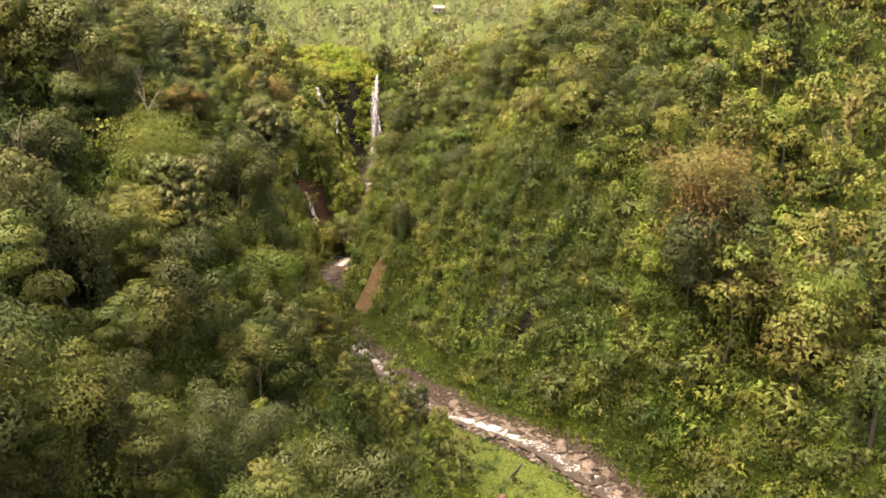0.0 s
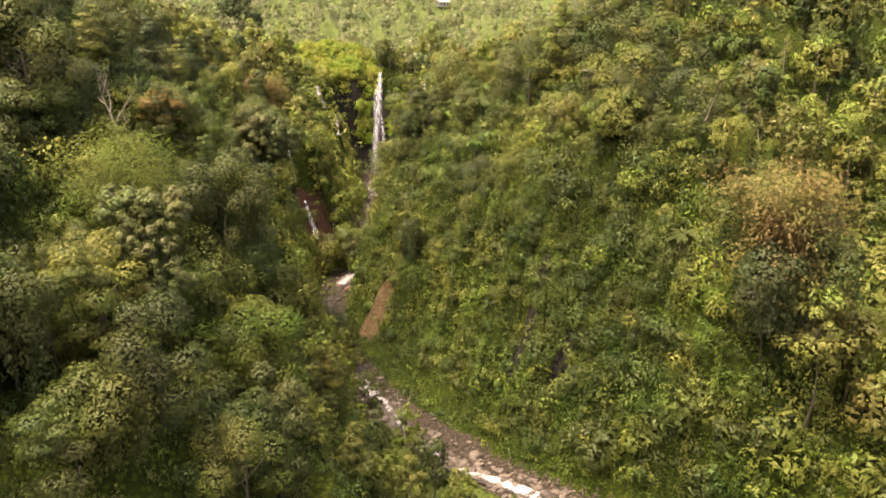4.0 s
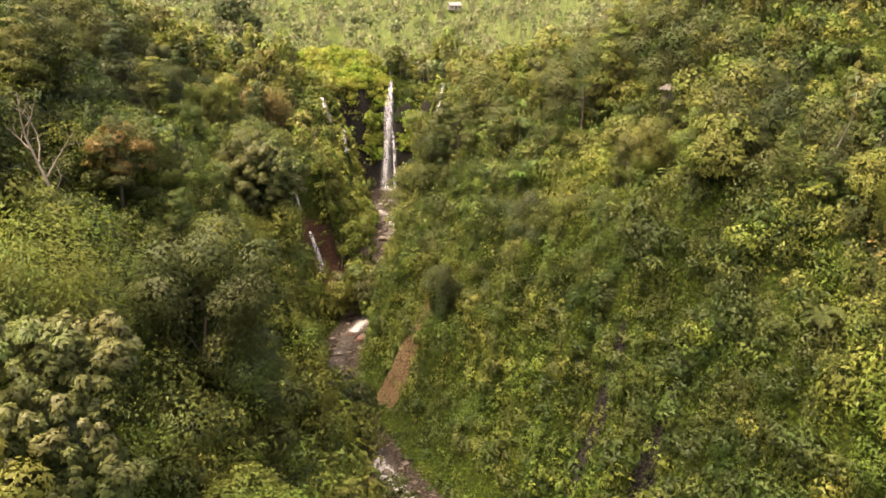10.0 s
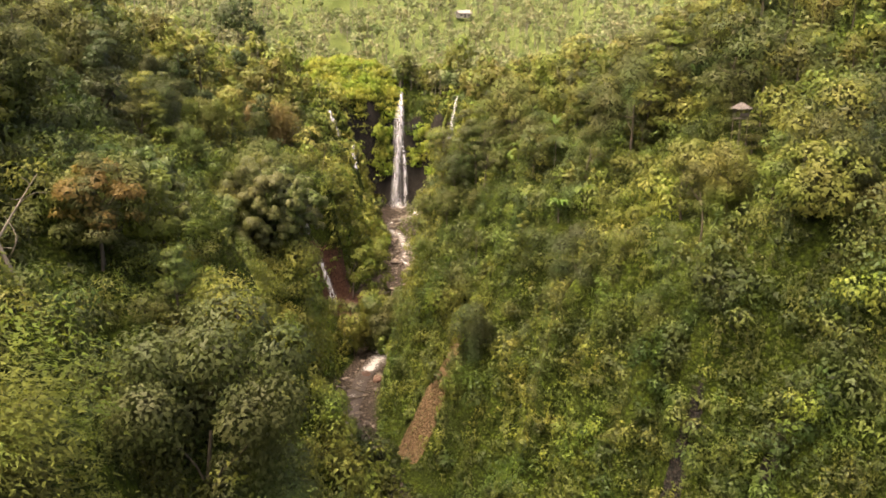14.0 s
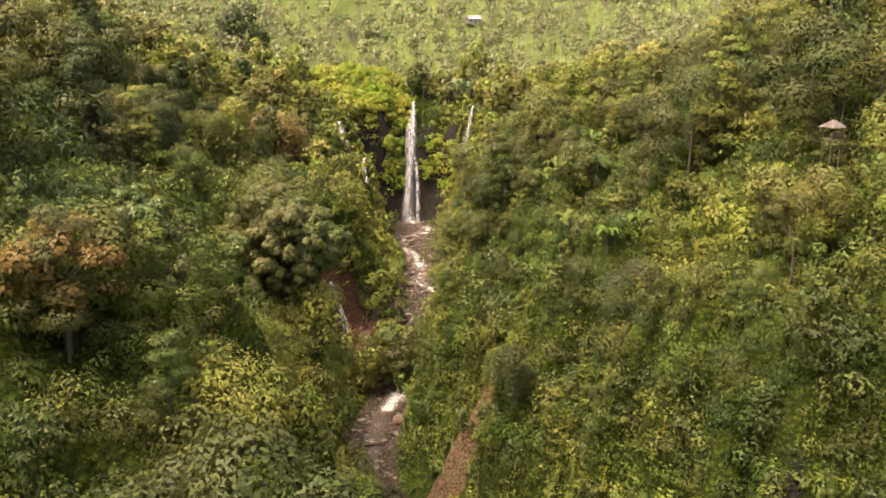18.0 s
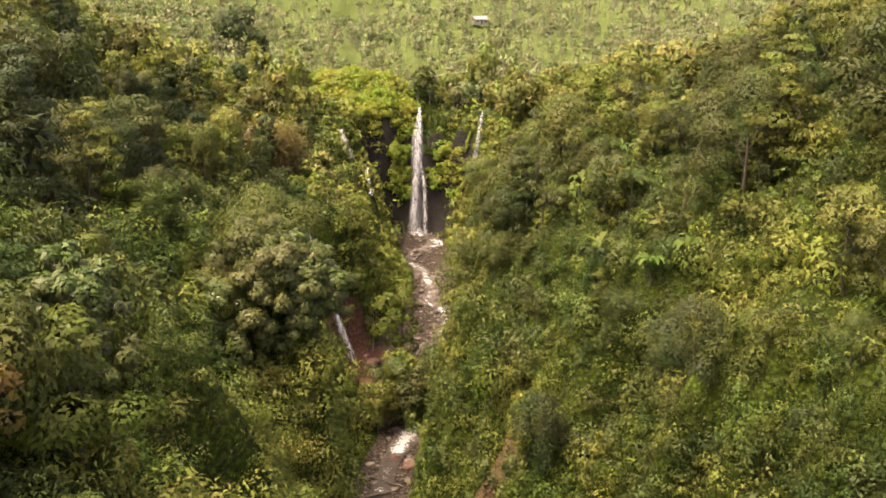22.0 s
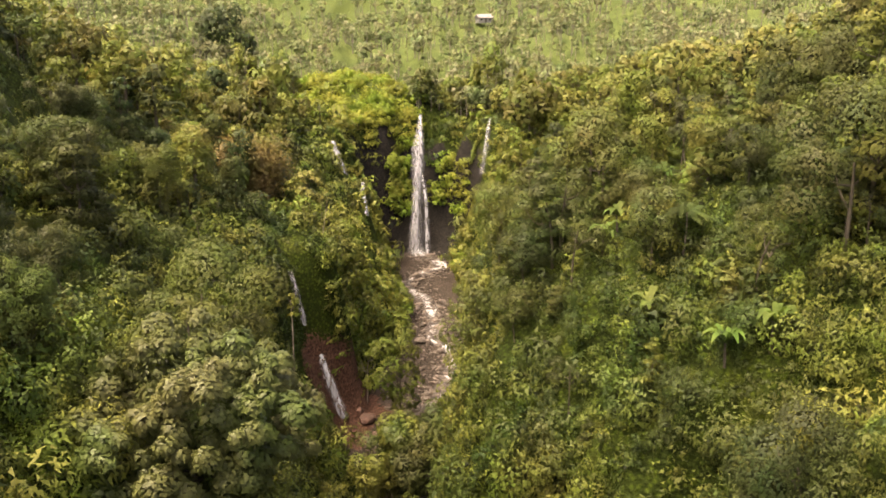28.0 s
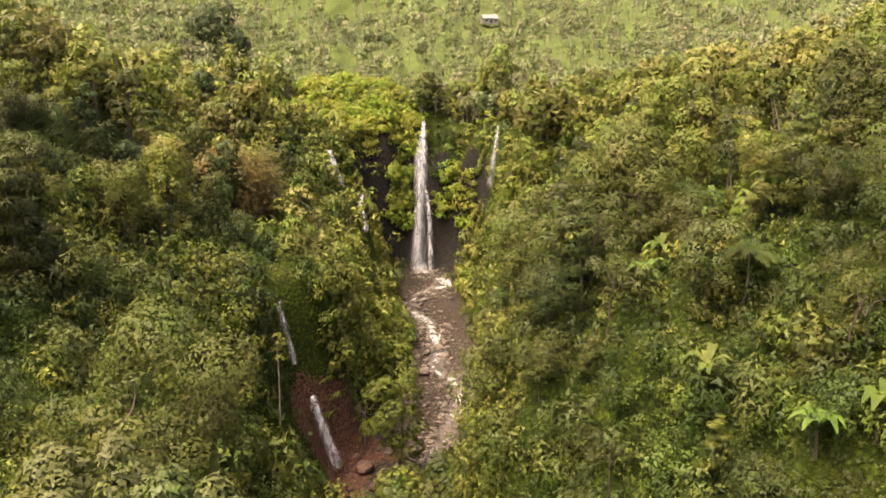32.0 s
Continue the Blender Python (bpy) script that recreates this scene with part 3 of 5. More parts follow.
def make_tree(name, rng, tall, rad, crown, material, label, category="tree", group="", trunk_r=0.22, limbs=4, wood=None):
    """A tree with its foot at the origin: trunk, limbs, crown."""
    wood = wood or M_bark
    root = new(name)
    tagged(root, label, category, group)
    zc = float(crown[:, :, 2].min())
    crown_z = tall - float(crown[:, :, 2].max())
    child("trunk", limb_mesh("trunk", rng, (0, 0, -1.5), (rng.normal() * 0.3, rng.normal() * 0.3, crown_z + 0.04 * tall), trunk_r, trunk_r * 0.4, wood, 0.04, 6, 7), root)
    for k in range(limbs):
        th = 2 * math.pi * (k + rng.uniform(0, 0.6)) / limbs
        z0 = crown_z + zc * rng.uniform(0.2, 0.6)
        child("limb", limb_mesh("limb", rng, (0, 0, max(0.5, z0)), (rad * 0.5 * math.cos(th), rad * 0.5 * math.sin(th), crown_z + rng.uniform(-0.05, 0.12) * tall), trunk_r * 0.42, 0.03, wood), root)
    c = child("crown", cloud_mesh("crown", crown, material), root)
    c.location.z = crown_z
    return root


def ground_at(x, y):
    return float(ground_height(np.array([x]), np.array([y]))[0])


# ---- where plants grow ----
def in_view(x, y, pad=14):
    return (np.abs(x) < 0.56 * y + pad) & (y > 45) & (y < 432)


def overlook(x, y, z):
    """Least distance from which a spot is overlooked from the line along the valley, and whether it ever is."""
    yc = np.clip(y - 60, 0, 157)
    for _ in range(4):
        dx = x + 25.5 * (yc / 157)
        ahead = np.maximum(np.maximum(np.abs(dx) / 0.56, (76 - z) / 0.64), 12)
        yc = np.clip(y - ahead, 0, 157)
    ever = (y > np.maximum(np.abs(x) / 0.60 - 10, (76 - z) / 0.70 - 6))
    return np.sqrt(dx ** 2 + (y - yc) ** 2 + (z - 76) ** 2), ever


def plan_distance(x, y, z):
    return overlook(x, y, z)[0]


FALLS = ((-53.5, 288, -50.5, 284), (-50, 288, -45, 284.5), (-58, 380, -53, 373), (-50, 383, -45.5, 360), (-10, 400, -13.3, 389), (-33, 417, -33, 402))


def near_falls(x, y, wide, ahead):
    """Within reach of a fall, or standing before it."""
    hit = np.zeros(len(x), bool)
    for x0, y0, x1, y1 in FALLS:
        L2 = (x1 - x0) ** 2 + (y1 - y0) ** 2
        t = np.clip(((x - x0) * (x1 - x0) + (y - y0) * (y1 - y0)) / L2, 0, 1)
        px, py = x0 + t * (x1 - x0), y0 + t * (y1 - y0)
        hit |= (np.abs(x - px) < wide) & (y - py > -ahead) & (y - py < wide)
    return hit


def scatter(rng, n, keep, lo=(-245, 45), hi=(245, 432)):
    """Points spread evenly over the sloping ground."""
    x, y = rng.uniform(lo[0], hi[0], n), rng.uniform(lo[1], hi[1], n)
    k = in_view(x, y)
    x, y = x[k], y[k]
    z = ground_height(x, y)
    gx = ground_height(x + 0.7, y) - z
    gy = ground_height(x, y + 0.7) - z
    steep = np.hypot(gx, gy) / 0.7
    s, d, r = locate(x, y)
    flat = s[:, 3] * (1 - r) + s[:, 7] * r
    k = keep(x, y, z, steep, d, flat, r, rng) & overlook(x, y, z + 8)[1]
    nrm = np.stack([-gx, -gy, np.full_like(gx, 0.7)], 1)
    nrm /= np.linalg.norm(nrm, axis=1)[:, None]
    return x[k], y[k], z[k], steep[k], nrm[k], d[k]


def place_stuff(name, label, protos, x, y, z, scale, turn, tint, materials, nrm=None, sink=0.0, trunk=None, tallness=None):
    """Join many plants into one mesh."""
    vs, bs, ts, slots = [], [], [], []
    pick = np.arange(len(x)) % len(protos)
    tallness = np.ones(len(x)) if tallness is None else tallness
    for k, p in enumerate(protos):
        w = np.where(pick == k)[0]
        if not len(w):
            continue
        c, s = np.cos(turn[w])[:, None], np.sin(turn[w])[:, None]
        v = p.reshape(-1, 6)

        def turned(i):
            return np.stack([v[None, :, i] * c - v[None, :, i + 1] * s, v[None, :, i] * s + v[None, :, i + 1] * c, np.broadcast_to(v[None, :, i + 2], (len(w), len(v)))], 2)
        P = turned(0) * scale[w][:, None, None]
        P[:, :, 2] *= tallness[w][:, None]
        B = turned(3)
        if nrm is not None:
            # lie along the slope
            nn = nrm[w][:, None, :]
            P = P - nn * ((P * nn).sum(2) - P[:, :, 2])[:, :, None] * 0.75
            B = unit(B + 0.7 * nn)
        P = P + np.stack([x[w], y[w], z[w] - sink], 1)[:, None, :]
        vs.append(P.reshape(-1, 3))
        bs.append(B.reshape(-1, 3))
        ts.append(np.repeat(tint[w], v.shape[0]))
        slots.append(np.zeros(len(w) * v.shape[0] // 3, int))
    if trunk is not None:
        tv, tq = trunk
        tri = np.concatenate([tq[:, [0, 1, 2]], tq[:, [0, 2, 3]]])
        P = tv[None] * scale[:, None, None] + np.stack([x, y, z - sink], 1)[:, None, :]
        P = P[:, tri]
        vs.append(P.reshape(-1, 3))
        bs.append(np.zeros((P.shape[0] * P.shape[1] * 3, 3)))
        ts.append(np.zeros(P.shape[0] * P.shape[1] * 3))
        slots.append(np.ones(P.shape[0] * P.shape[1], int))
    v = np.concatenate(vs)
    me = quads_mesh(name, v, np.arange(len(v)).reshape(-1, 3), materials, np.concatenate(slots), np.concatenate(ts), bulge=np.concatenate(bs))
    return tagged(new(name, me), label, "vegetation", kind="stuff")


rng = np.random.default_rng(11)


def leaf_size(x, y, z):
    return np.clip(0.0027 * plan_distance(x, y, z), 0.14, 0.8)


def under_lip(x, y):
    """The cliff's high band beside the fall, whose overhang shade is in the colour, and its wet foot."""
    z = ground_height(x, y)
    return smoothstep((y - 396) / 4) * np.maximum(smoothstep((z - 40) / 4) * smoothstep((53 - z) / 3), smoothstep((20 - z) / 4))


def bare(x, y):
    """Where nothing grows."""
    zz = zones(x, y)
    return np.maximum(np.maximum(zz["earth"], zz["gravel"]), np.maximum(0.56 * zz["red"], (0.45 + 0.5 * smoothstep(wav(x, y, 9, 6, 13) + 0.6) + 0.4 * under_lip(x, y)) * zz["cliff"]))


def keep_shrub(x, y, z, steep, d, flat, r, g):
    p = np.sqrt(1 + np.minimum(steep, 6) ** 2) * 0.017 / leaf_size(x, y, z) ** 2
    return ~near_falls(x, y, 1.4, 4) & ~((y > 396) & (z < 18) & (np.abs(x + 33) < 10)) & (g.uniform(size=len(x)) < p * np.where(zones(x, y)["meadow"] < 0.5, 1.0, np.where(y < 300, 0.75, 0.0))) & (bare(x, y) < g.uniform(0.35, 0.8, len(x)))


# lighter and darker growth by place, with far haze and gorge shade painted in
def lit_tints(x, y, g, spread=0.2):
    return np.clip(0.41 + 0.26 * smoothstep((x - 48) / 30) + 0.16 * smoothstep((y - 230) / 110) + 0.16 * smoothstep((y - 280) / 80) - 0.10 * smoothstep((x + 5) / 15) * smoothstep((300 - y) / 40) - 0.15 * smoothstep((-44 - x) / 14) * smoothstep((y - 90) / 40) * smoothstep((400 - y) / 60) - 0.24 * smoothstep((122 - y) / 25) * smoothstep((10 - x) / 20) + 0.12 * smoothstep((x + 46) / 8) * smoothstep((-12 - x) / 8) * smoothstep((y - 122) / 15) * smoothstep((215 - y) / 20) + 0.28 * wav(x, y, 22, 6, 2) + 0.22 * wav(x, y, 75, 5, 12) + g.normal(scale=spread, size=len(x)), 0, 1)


shrub_protos = [leaf_cloud(rng, rng.normal(scale=(1.6, 1.6, 0.4), size=(4, 3)) + [0, 0, 0.6], rng.uniform(1.2, 2.0, 4), 2.4, 1.0, span=2.5) for _ in range(10)]
x, y, z, st, nr, d = scatter(rng, 300000, keep_shrub)
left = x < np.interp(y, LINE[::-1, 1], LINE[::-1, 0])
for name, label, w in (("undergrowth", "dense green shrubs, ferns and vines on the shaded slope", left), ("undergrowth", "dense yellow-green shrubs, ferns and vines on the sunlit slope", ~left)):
    # shade under the trees is painted as a darker tint on gentle ground
    place_stuff(name, label, shrub_protos, x[w], y[w], z[w], leaf_size(x, y, z)[w] * rng.uniform(0.8, 1.4, w.sum()), rng.uniform(0, 6.28, w.sum()), np.clip(lit_tints(x, y, rng) - 0.28 * smoothstep((1.1 - st) / 0.5), 0, 1)[w], [M_under], nr[w], sink=0.15)


def open_bank(x, y, d, flat, r):
    """The low bank by the stream, where only grass and bushes grow."""
    return ((y > 195) & (y < 256) & (d < flat + 7)) | ((r < 0.5) & (y < 222) & (y > 85) & (d < flat + 6)) | ((r < 0.5) & (y > 70) & (y < 205) & (x > np.where(y < 150, -17, -24)))


CLEAR = ((-38, 176, 13), (-38, 118, 7), (-29, 97, 5), (-43, 148, 6), (-30, 278, 6), (-46, 127, 6), (-42, 180, 9))


def keep_tree(x, y, z, steep, d, flat, r, g):
    return ~near_falls(x, y, 4.5, 45) & ~((x > -74) & (x < -34) & (y > 398)) & ~np.any([np.hypot(x - cx, y - cy) < cr for cx, cy, cr in CLEAR], axis=0) & ~open_bank(x, y, d, flat, r) & (g.uniform(size=len(x)) < np.where(steep > 1.3, 0.07, np.where(steep > 0.85, 0.28, 0.95))) & ~((r < 0.5) & (y > 214) & (y < 288) & (x > -68)) & (d > flat + 4) & (bare(x, y) < 0.3) & (zones(x, y)["meadow"] < 0.4)


TIERS = ((0, 58), (58, 80), (80, 110), (110, 150), (150, 205), (205, 290), (290, 900))
NEARNESS = ("closest", "close", "near", "middle", "farther", "far", "distant")
tv, tq = tube([(0, 0, -1.5), (0.1, 0, 2.5), (0, 0.1, 6)], [0.2, 0.15, 0.07], 4)
x, y, z, st, nr, d = scatter(rng, 5600, keep_tree)
dist = plan_distance(x, y, z + 6)
size = np.clip(rng.lognormal(0.02, 0.3, len(x)), 0.55, 1.9) * np.where(st > 0.85, 0.7, 1.12) * (1.12 - 0.25 * wav(x, y, 40, 5, 9))
near = dist < np.sort(dist)[210]
for tier, (a, b) in enumerate(TIERS):
    for big in (0, 1):
        w = (dist >= a) & (dist < b) & ~near & ((size > 1.05) == bool(big))
        if not w.any():
            continue
        k = 1.3 if big else 0.85
        leaf = float(np.clip(0.0024 * math.sqrt(max(a, 42) * min(b, 360)), 0.12, 0.75)) / k
        per = 4.0 / leaf ** 2
        protos = [raised(crown_round(rng, 2.9, 5.6, 15, per, leaf), 4.6) for _ in range(3)] + [raised(crown_layered(rng, 3.2, 5.5, 11, per, leaf), 4.8) for _ in range(2)] + [raised(crown_draped(rng, 2.8, 7.5, 11, per, leaf), 4.4) for _ in range(2)]
        place_stuff("forest_trees", NEARNESS[tier] + (" tall" if big else " small") + " broadleaf forest trees in many greens on the slopes", protos, x[w], y[w], z[w], size[w], rng.uniform(0, 6.28, w.sum()), lit_tints(x, y, rng, 0.25)[w], [M_leaf_stuff, M_bark], None, trunk=(tv, tq))

# bushes that bulge out of the steep walls
def keep_bush(x, y, z, steep, d, flat, r, g):
    return ~near_falls(x, y, 2.8, 20) & ~((y > 396) & (z < 19) & (np.abs(x + 33) < 10)) & (g.uniform(size=len(x)) < np.sqrt(1 + np.minimum(steep, 5) ** 2) / 4) & (d > flat + 1.5) & (bare(x, y) < 0.3) & ((zones(x, y)["meadow"] < 0.4) | (g.uniform(size=len(x)) < np.where(y < 200, 0.45, 0.10))) & ~(open_bank(x, y, d, flat, r) & ((d < flat - 3) | (g.uniform(size=len(x)) < 0.6)))


def keep_wall(x, y, z, steep, d, flat, r, g):
    return (steep > 0.75) & keep_bush(x, y, z, steep * 0.8, d, flat, r, g)


parts2 = [scatter(rng, 15000, keep_bush), scatter(rng, 30000, keep_wall, (-80, 90), (70, 410))]
bx, by, bz, bst, bnr, bd = (np.concatenate([p[k] for p in parts2]) for k in range(6))
bdist = plan_distance(bx, by, bz)
bsize = np.clip(rng.lognormal(0.2, 0.42, len(bx)), 0.6, 2.8)
bsize = np.where((bx > -20) & (by < 205) & (bx < 12) & (bz < 32), np.minimum(bsize, 1.1), bsize)
lip = (by > 406) & (bx > -72) & (bx < -34)
for tier, (a, b) in enumerate(TIERS):
    for big in (0, 1):
        w = (bdist >= a) & (bdist < b) & ((bsize > 1.4) == bool(big)) & ~lip
        if not w.any():
            continue
        k = 1.9 if big else 1.0
        leaf = float(np.clip(0.0025 * math.sqrt(max(a, 42) * min(b, 360)), 0.11, 0.7)) / k
        per = 2.5 / leaf ** 2
        protos = [leaf_cloud(rng, rng.normal(scale=(0.75, 0.75, 0.5), size=(6, 3)) + [0, 0, 0.6], rng.uniform(0.5, 1.05, 6), per, leaf, droop=0.4, long=2.6 if j % 3 == 0 else 1.6, low=-0.6, span=1.6) for j in range(6)]
        protos += [raised(crown_draped(rng, 1.1, 4.0, 5, per, leaf), 0.2) for _ in range(2)]
        place_stuff("bushes", NEARNESS[tier] + (" large" if big else " small") + " leafy bushes bulging from the steep gorge sides", protos, bx[w], by[w], bz[w], bsize[w], rng.uniform(0, 6.28, w.sum()), lit_tints(bx, by, rng, 0.25)[w], [M_under], None, sink=0.1)
n = 700
lx, ly = rng.uniform(-74, -33, n), rng.uniform(408, 446, n)
k = np.hypot(lx + 33, ly - 394) > 21
lx, ly = lx[k], ly[k]
protos = [leaf_cloud(rng, rng.normal(scale=(0.9, 0.9, 0.4), size=(5, 3)) + [0, 0, 0.5], rng.uniform(0.6, 1.1, 5), 24, 0.42, low=-0.5, span=1.6) for _ in range(5)]
place_stuff("lime_shrubs", "bright lime-green shrubs on the lip beside the fall", protos, lx, ly, ground_height(lx, ly), rng.uniform(0.7, 1.6, len(lx)), rng.uniform(0, 6.28, len(lx)), rng.uniform(0.3, 1.0, len(lx)), [M_fresh], None, sink=0.1)

n = 300
lx = np.where(rng.uniform(size=n) < 0.55, rng.uniform(-43, -36.2, n), rng.uniform(-29.6, -17, n))
ly = rng.uniform(399, 416, n)
k = np.abs(ground_height(lx, ly) - 30) < 9
lx, ly = lx[k], ly[k]
n = len(lx)
place_stuff("lime_shrubs", "bright yellow-green shrubs clinging to the cliff on both sides of the fall", protos, lx, ly, ground_height(lx, ly), rng.uniform(0.8, 1.7, n), rng.uniform(0, 6.28, n), rng.uniform(0.2, 0.8, n), [M_fresh], None, sink=-0.3)

# climbers hanging in curtains down the steep walls
def keep_vine(x, y, z, steep, d, flat, r, g):
    return (steep > 1.1) & (g.uniform(size=len(x)) < np.sqrt(1 + np.minimum(steep, 5) ** 2) / 5) & (d > flat + 5) & (bare(x, y) < 0.25) & ~near_falls(x, y, 2.8, 12)


vx, vy, vz, vst, vnr, vd = scatter(rng, 9000, keep_vine, (-80, 100), (85, 410))
vleaf = 0.0026 * plan_distance(vx, vy, vz)
vt = lit_tints(vx, vy, rng, 0.25)
lv, lt = [], []
px, py = vx.copy(), vy.copy()
length = rng.uniform(4, 11, len(vx))
for step in range(14):
    pz = ground_height(px, py)
    gx, gy = (ground_height(px + 0.5, py) - pz) / 0.5, (ground_height(px, py + 0.5) - pz) / 0.5
    slope = np.hypot(gx, gy) + 1e-6
    nn = unit(np.stack([-gx, -gy, np.ones(len(px))], 1))
    alive = (vz - pz < length) & (slope > 0.7)
    for _ in range(7):
        a = np.where(alive)[0]
        off = rng.uniform(0.2, 1.3, len(a))
        pos = np.stack([px, py, pz], 1)[a] + nn[a] * off[:, None] + rng.normal(scale=0.32, size=(len(a), 3))
        lv.append(leaves(rng, pos, unit(nn[a] + rng.normal(scale=0.4, size=(len(a), 3))), np.tile([0, 0, -1.0], (len(a), 1)), vleaf[a] * rng.uniform(0.7, 1.3, len(a)), unit(nn[a] + rng.normal(scale=0.3, size=(len(a), 3))), 0.3, 1.8))
        lt.append(vt[a])
    run = 0.8 / np.sqrt(1 + slope ** 2)
    px, py = px - gx / slope * run, py - gy / slope * run
lv, lt = np.concatenate(lv), np.concatenate(lt)
tagged(new("climbers", quads_mesh("climbers", lv[:, :, :3].reshape(-1, 3), np.arange(3 * len(lv)).reshape(-1, 3), [M_under], tint=np.repeat(lt, 3), bulge=lv[:, :, 3:].reshape(-1, 3))), "leafy climbers hanging in curtains down the steep walls", "vegetation", kind="stuff")

# the trees closest by, one by one
kinds = []
SORTS = (
    (crown_round, M_leaf_tree, "leafy green broadleaf tree with a rounded crown"),
    (crown_layered, M_leaf_tree, "green broadleaf tree with foliage in flat layers"),
    (crown_round, M_silver_dark, "dark grey-green tree with large leathery leaves"),
    (crown_clumped, M_deep, "deep green tree with dense clumped foliage"),
    (crown_draped, M_leaf_tree, "green tree draped with hanging climbers"),
)
for fine in (0.1, 0.15):
    for shape, material, label in SORTS:
        for k in range(2):
            crown = shape(rng, 3.1, 7.6 if shape is not crown_draped else 8.4, 14, 4.6 / fine ** 2, fine)
            kinds.append(make_tree("tree", rng, 8.6, 3.1, crown, material, label, group="forest trees on the slopes", trunk_r=0.14, limbs=3))
pickable = [0, 1, 0, 1, 2, 3, 2, 3, 4, 5, 6, 7, 8, 9]
first = set()
close = np.sort(dist)[75]
for i in np.where(near)[0]:
    k = int(pickable[int(rng.integers(len(pickable)))]) + (0 if dist[i] < close else 10)
    m = pose(x[i], y[i], z[i], rng.normal() * 4, rng.normal() * 4, rng.uniform(0, 360))
    if k not in first:
        first.add(k)
        kinds[k].matrix_world = m
        kinds[k].scale = (size[i],) * 3
    else:
        t = copy_thing(kinds[k], m)
        t.scale = (size[i],) * 3
for k, t in enumerate(kinds):
    if k not in first:
        t.matrix_world = pose(-60 - 6 * k, 150, ground_at(-60 - 6 * k, 150))


# ---- trees that stand out ----
def hero(name, x, y, top, rad, high, shape, material, label, puffs=22, leaf=0.4, dense=5.6, limbs=5, trunk_r=0.22, group=""):
    g = ground_at(x, y)
    tall = min(max(top - g, 8.5), 36.0 if high > 20 or name == "rust_tree" else 26.0)
    leaf = float(np.clip(0.0028 * plan_distance(np.array([x]), np.array([y]), np.array([g + 0.8 * tall]))[0], 0.17, 1.0))
    crown = shape(rng, rad, min(high, tall * 0.95), puffs, 300 if shape is crown_feather else 4.6 / leaf ** 2, leaf * (1.2 if shape is crown_clumped else 0.85 if shape is crown_feather else 1.1))
    t = make_tree(name, rng, tall, rad, crown, material, label, group=group, limbs=limbs, trunk_r=trunk_r)
    t.matrix_world = pose(x, y, g, 0, 0, rng.uniform(0, 360))
    return t


hero("silver_tree", -42, 189, 59.5, 8.8, 26, crown_rosette, M_silver, "tall silvery grey-green tree with leaf rosettes, on the gorge edge", 240, 0.30, 5.0, 6, 0.35)
hero("silver_tree", -32.5, 101, 60.5, 5.4, 12, crown_rosette, M_silver, "pale silver-leaved tree with big leaf rosettes", 150, 0.33)
hero("silver_tree", -46, 155, 65, 5.2, 11, crown_rosette, M_silver, "silvery broadleaf tree with coarse pale leaves", 160, 0.33)
hero("green_tree", -24, 106, 42, 5.2, 14, crown_draped, M_lime, "fresh green tree with dense drooping foliage above the stream", 20, 0.34)
hero("green_tree", -34, 286, 25, 5.0, 19, crown_round, M_lime, "yellow-green tree standing in the stream valley", 24, 0.55)
hero("green_tree", -47, 306, 41, 5.5, 16, crown_round, M_lime, "yellow-green tree on the rock spur beside the fall", 22, 0.6)
hero("layered_tree", 20, 258, 66, 4.8, 8, crown_layered, M_lime, "light green tree with level tiers of foliage", 16, 0.45)
hero("layered_tree", -41, 146, 60.5, 4.2, 6, crown_layered, M_lime, "light green tree with level tiers of foliage", 14, 0.33)
hero("rust_tree", 45, 137, 59, 9.5, 19, crown_feather, M_rust, "half-dry rust-brown tree with bare sprawling twigs", 75, 0.42, trunk_r=0.4, limbs=10)
hero("green_tree", 41, 131, 47, 5.5, 16, crown_draped, M_leaf_tree, "leafy green tree below the half-dry tree", 18)
hero("green_tree", 50, 133, 49, 5.0, 15, crown_round, M_leaf_tree, "leafy green tree beside the half-dry tree", 18)
hero("green_tree", 46, 127, 42, 4.8, 13, crown_clumped, M_leaf_tree, "dense green tree with clumped foliage on the hillside", 40)
hero("olive_tree", 28, 172, 65, 6.5, 11, crown_clumped, M_leaf_tree, "broad olive-green tree on the ridge", 50, 0.45)
hero("olive_tree", -68, 318, 60, 9.5, 14, crown_feather, M_rust, "broad brownish-olive tree with fine thin foliage", 80, 0.6, trunk_r=0.4)
hero("plateau_tree", -112, 478, 93, 11.5, 26, crown_round, M_leaf_tree, "large dark round tree at the edge of the fields", 24, 0.9)
hero("feather_tree", -38, 110, 66, 6.4, 9, crown_feather, M_lime, "yellow-green feathery tree with fine arching foliage", 70, 0.3)
hero("golden_tree", -43.5, 140, 64, 3.6, 6, crown_clumped, M_gold, "small tree with golden-orange young leaves", 30, 0.3)
hero("olive_tree", 62, 130, 38, 6.5, 9, crown_feather, M_lime, "yellowing feathery tree on the hillside", 45, 0.42)
LEFT = ((-39, 86, 58, 4.6), (-36, 95, 50, 4.4), (-50, 101, 59, 5.0), (-44, 73, 48, 4.6), (-31, 84, 42, 4.6), (-20, 95, 44, 4.8), (-57, 84, 57, 5.0), (-14, 113, 25, 3.8), (-60, 124, 69, 5.5), (-27, 103, 43, 4.2), (-52, 118, 63, 4.6), (-35, 131, 49, 4.4), (-44, 143, 58, 4.5), (-56, 150, 67, 5.2))
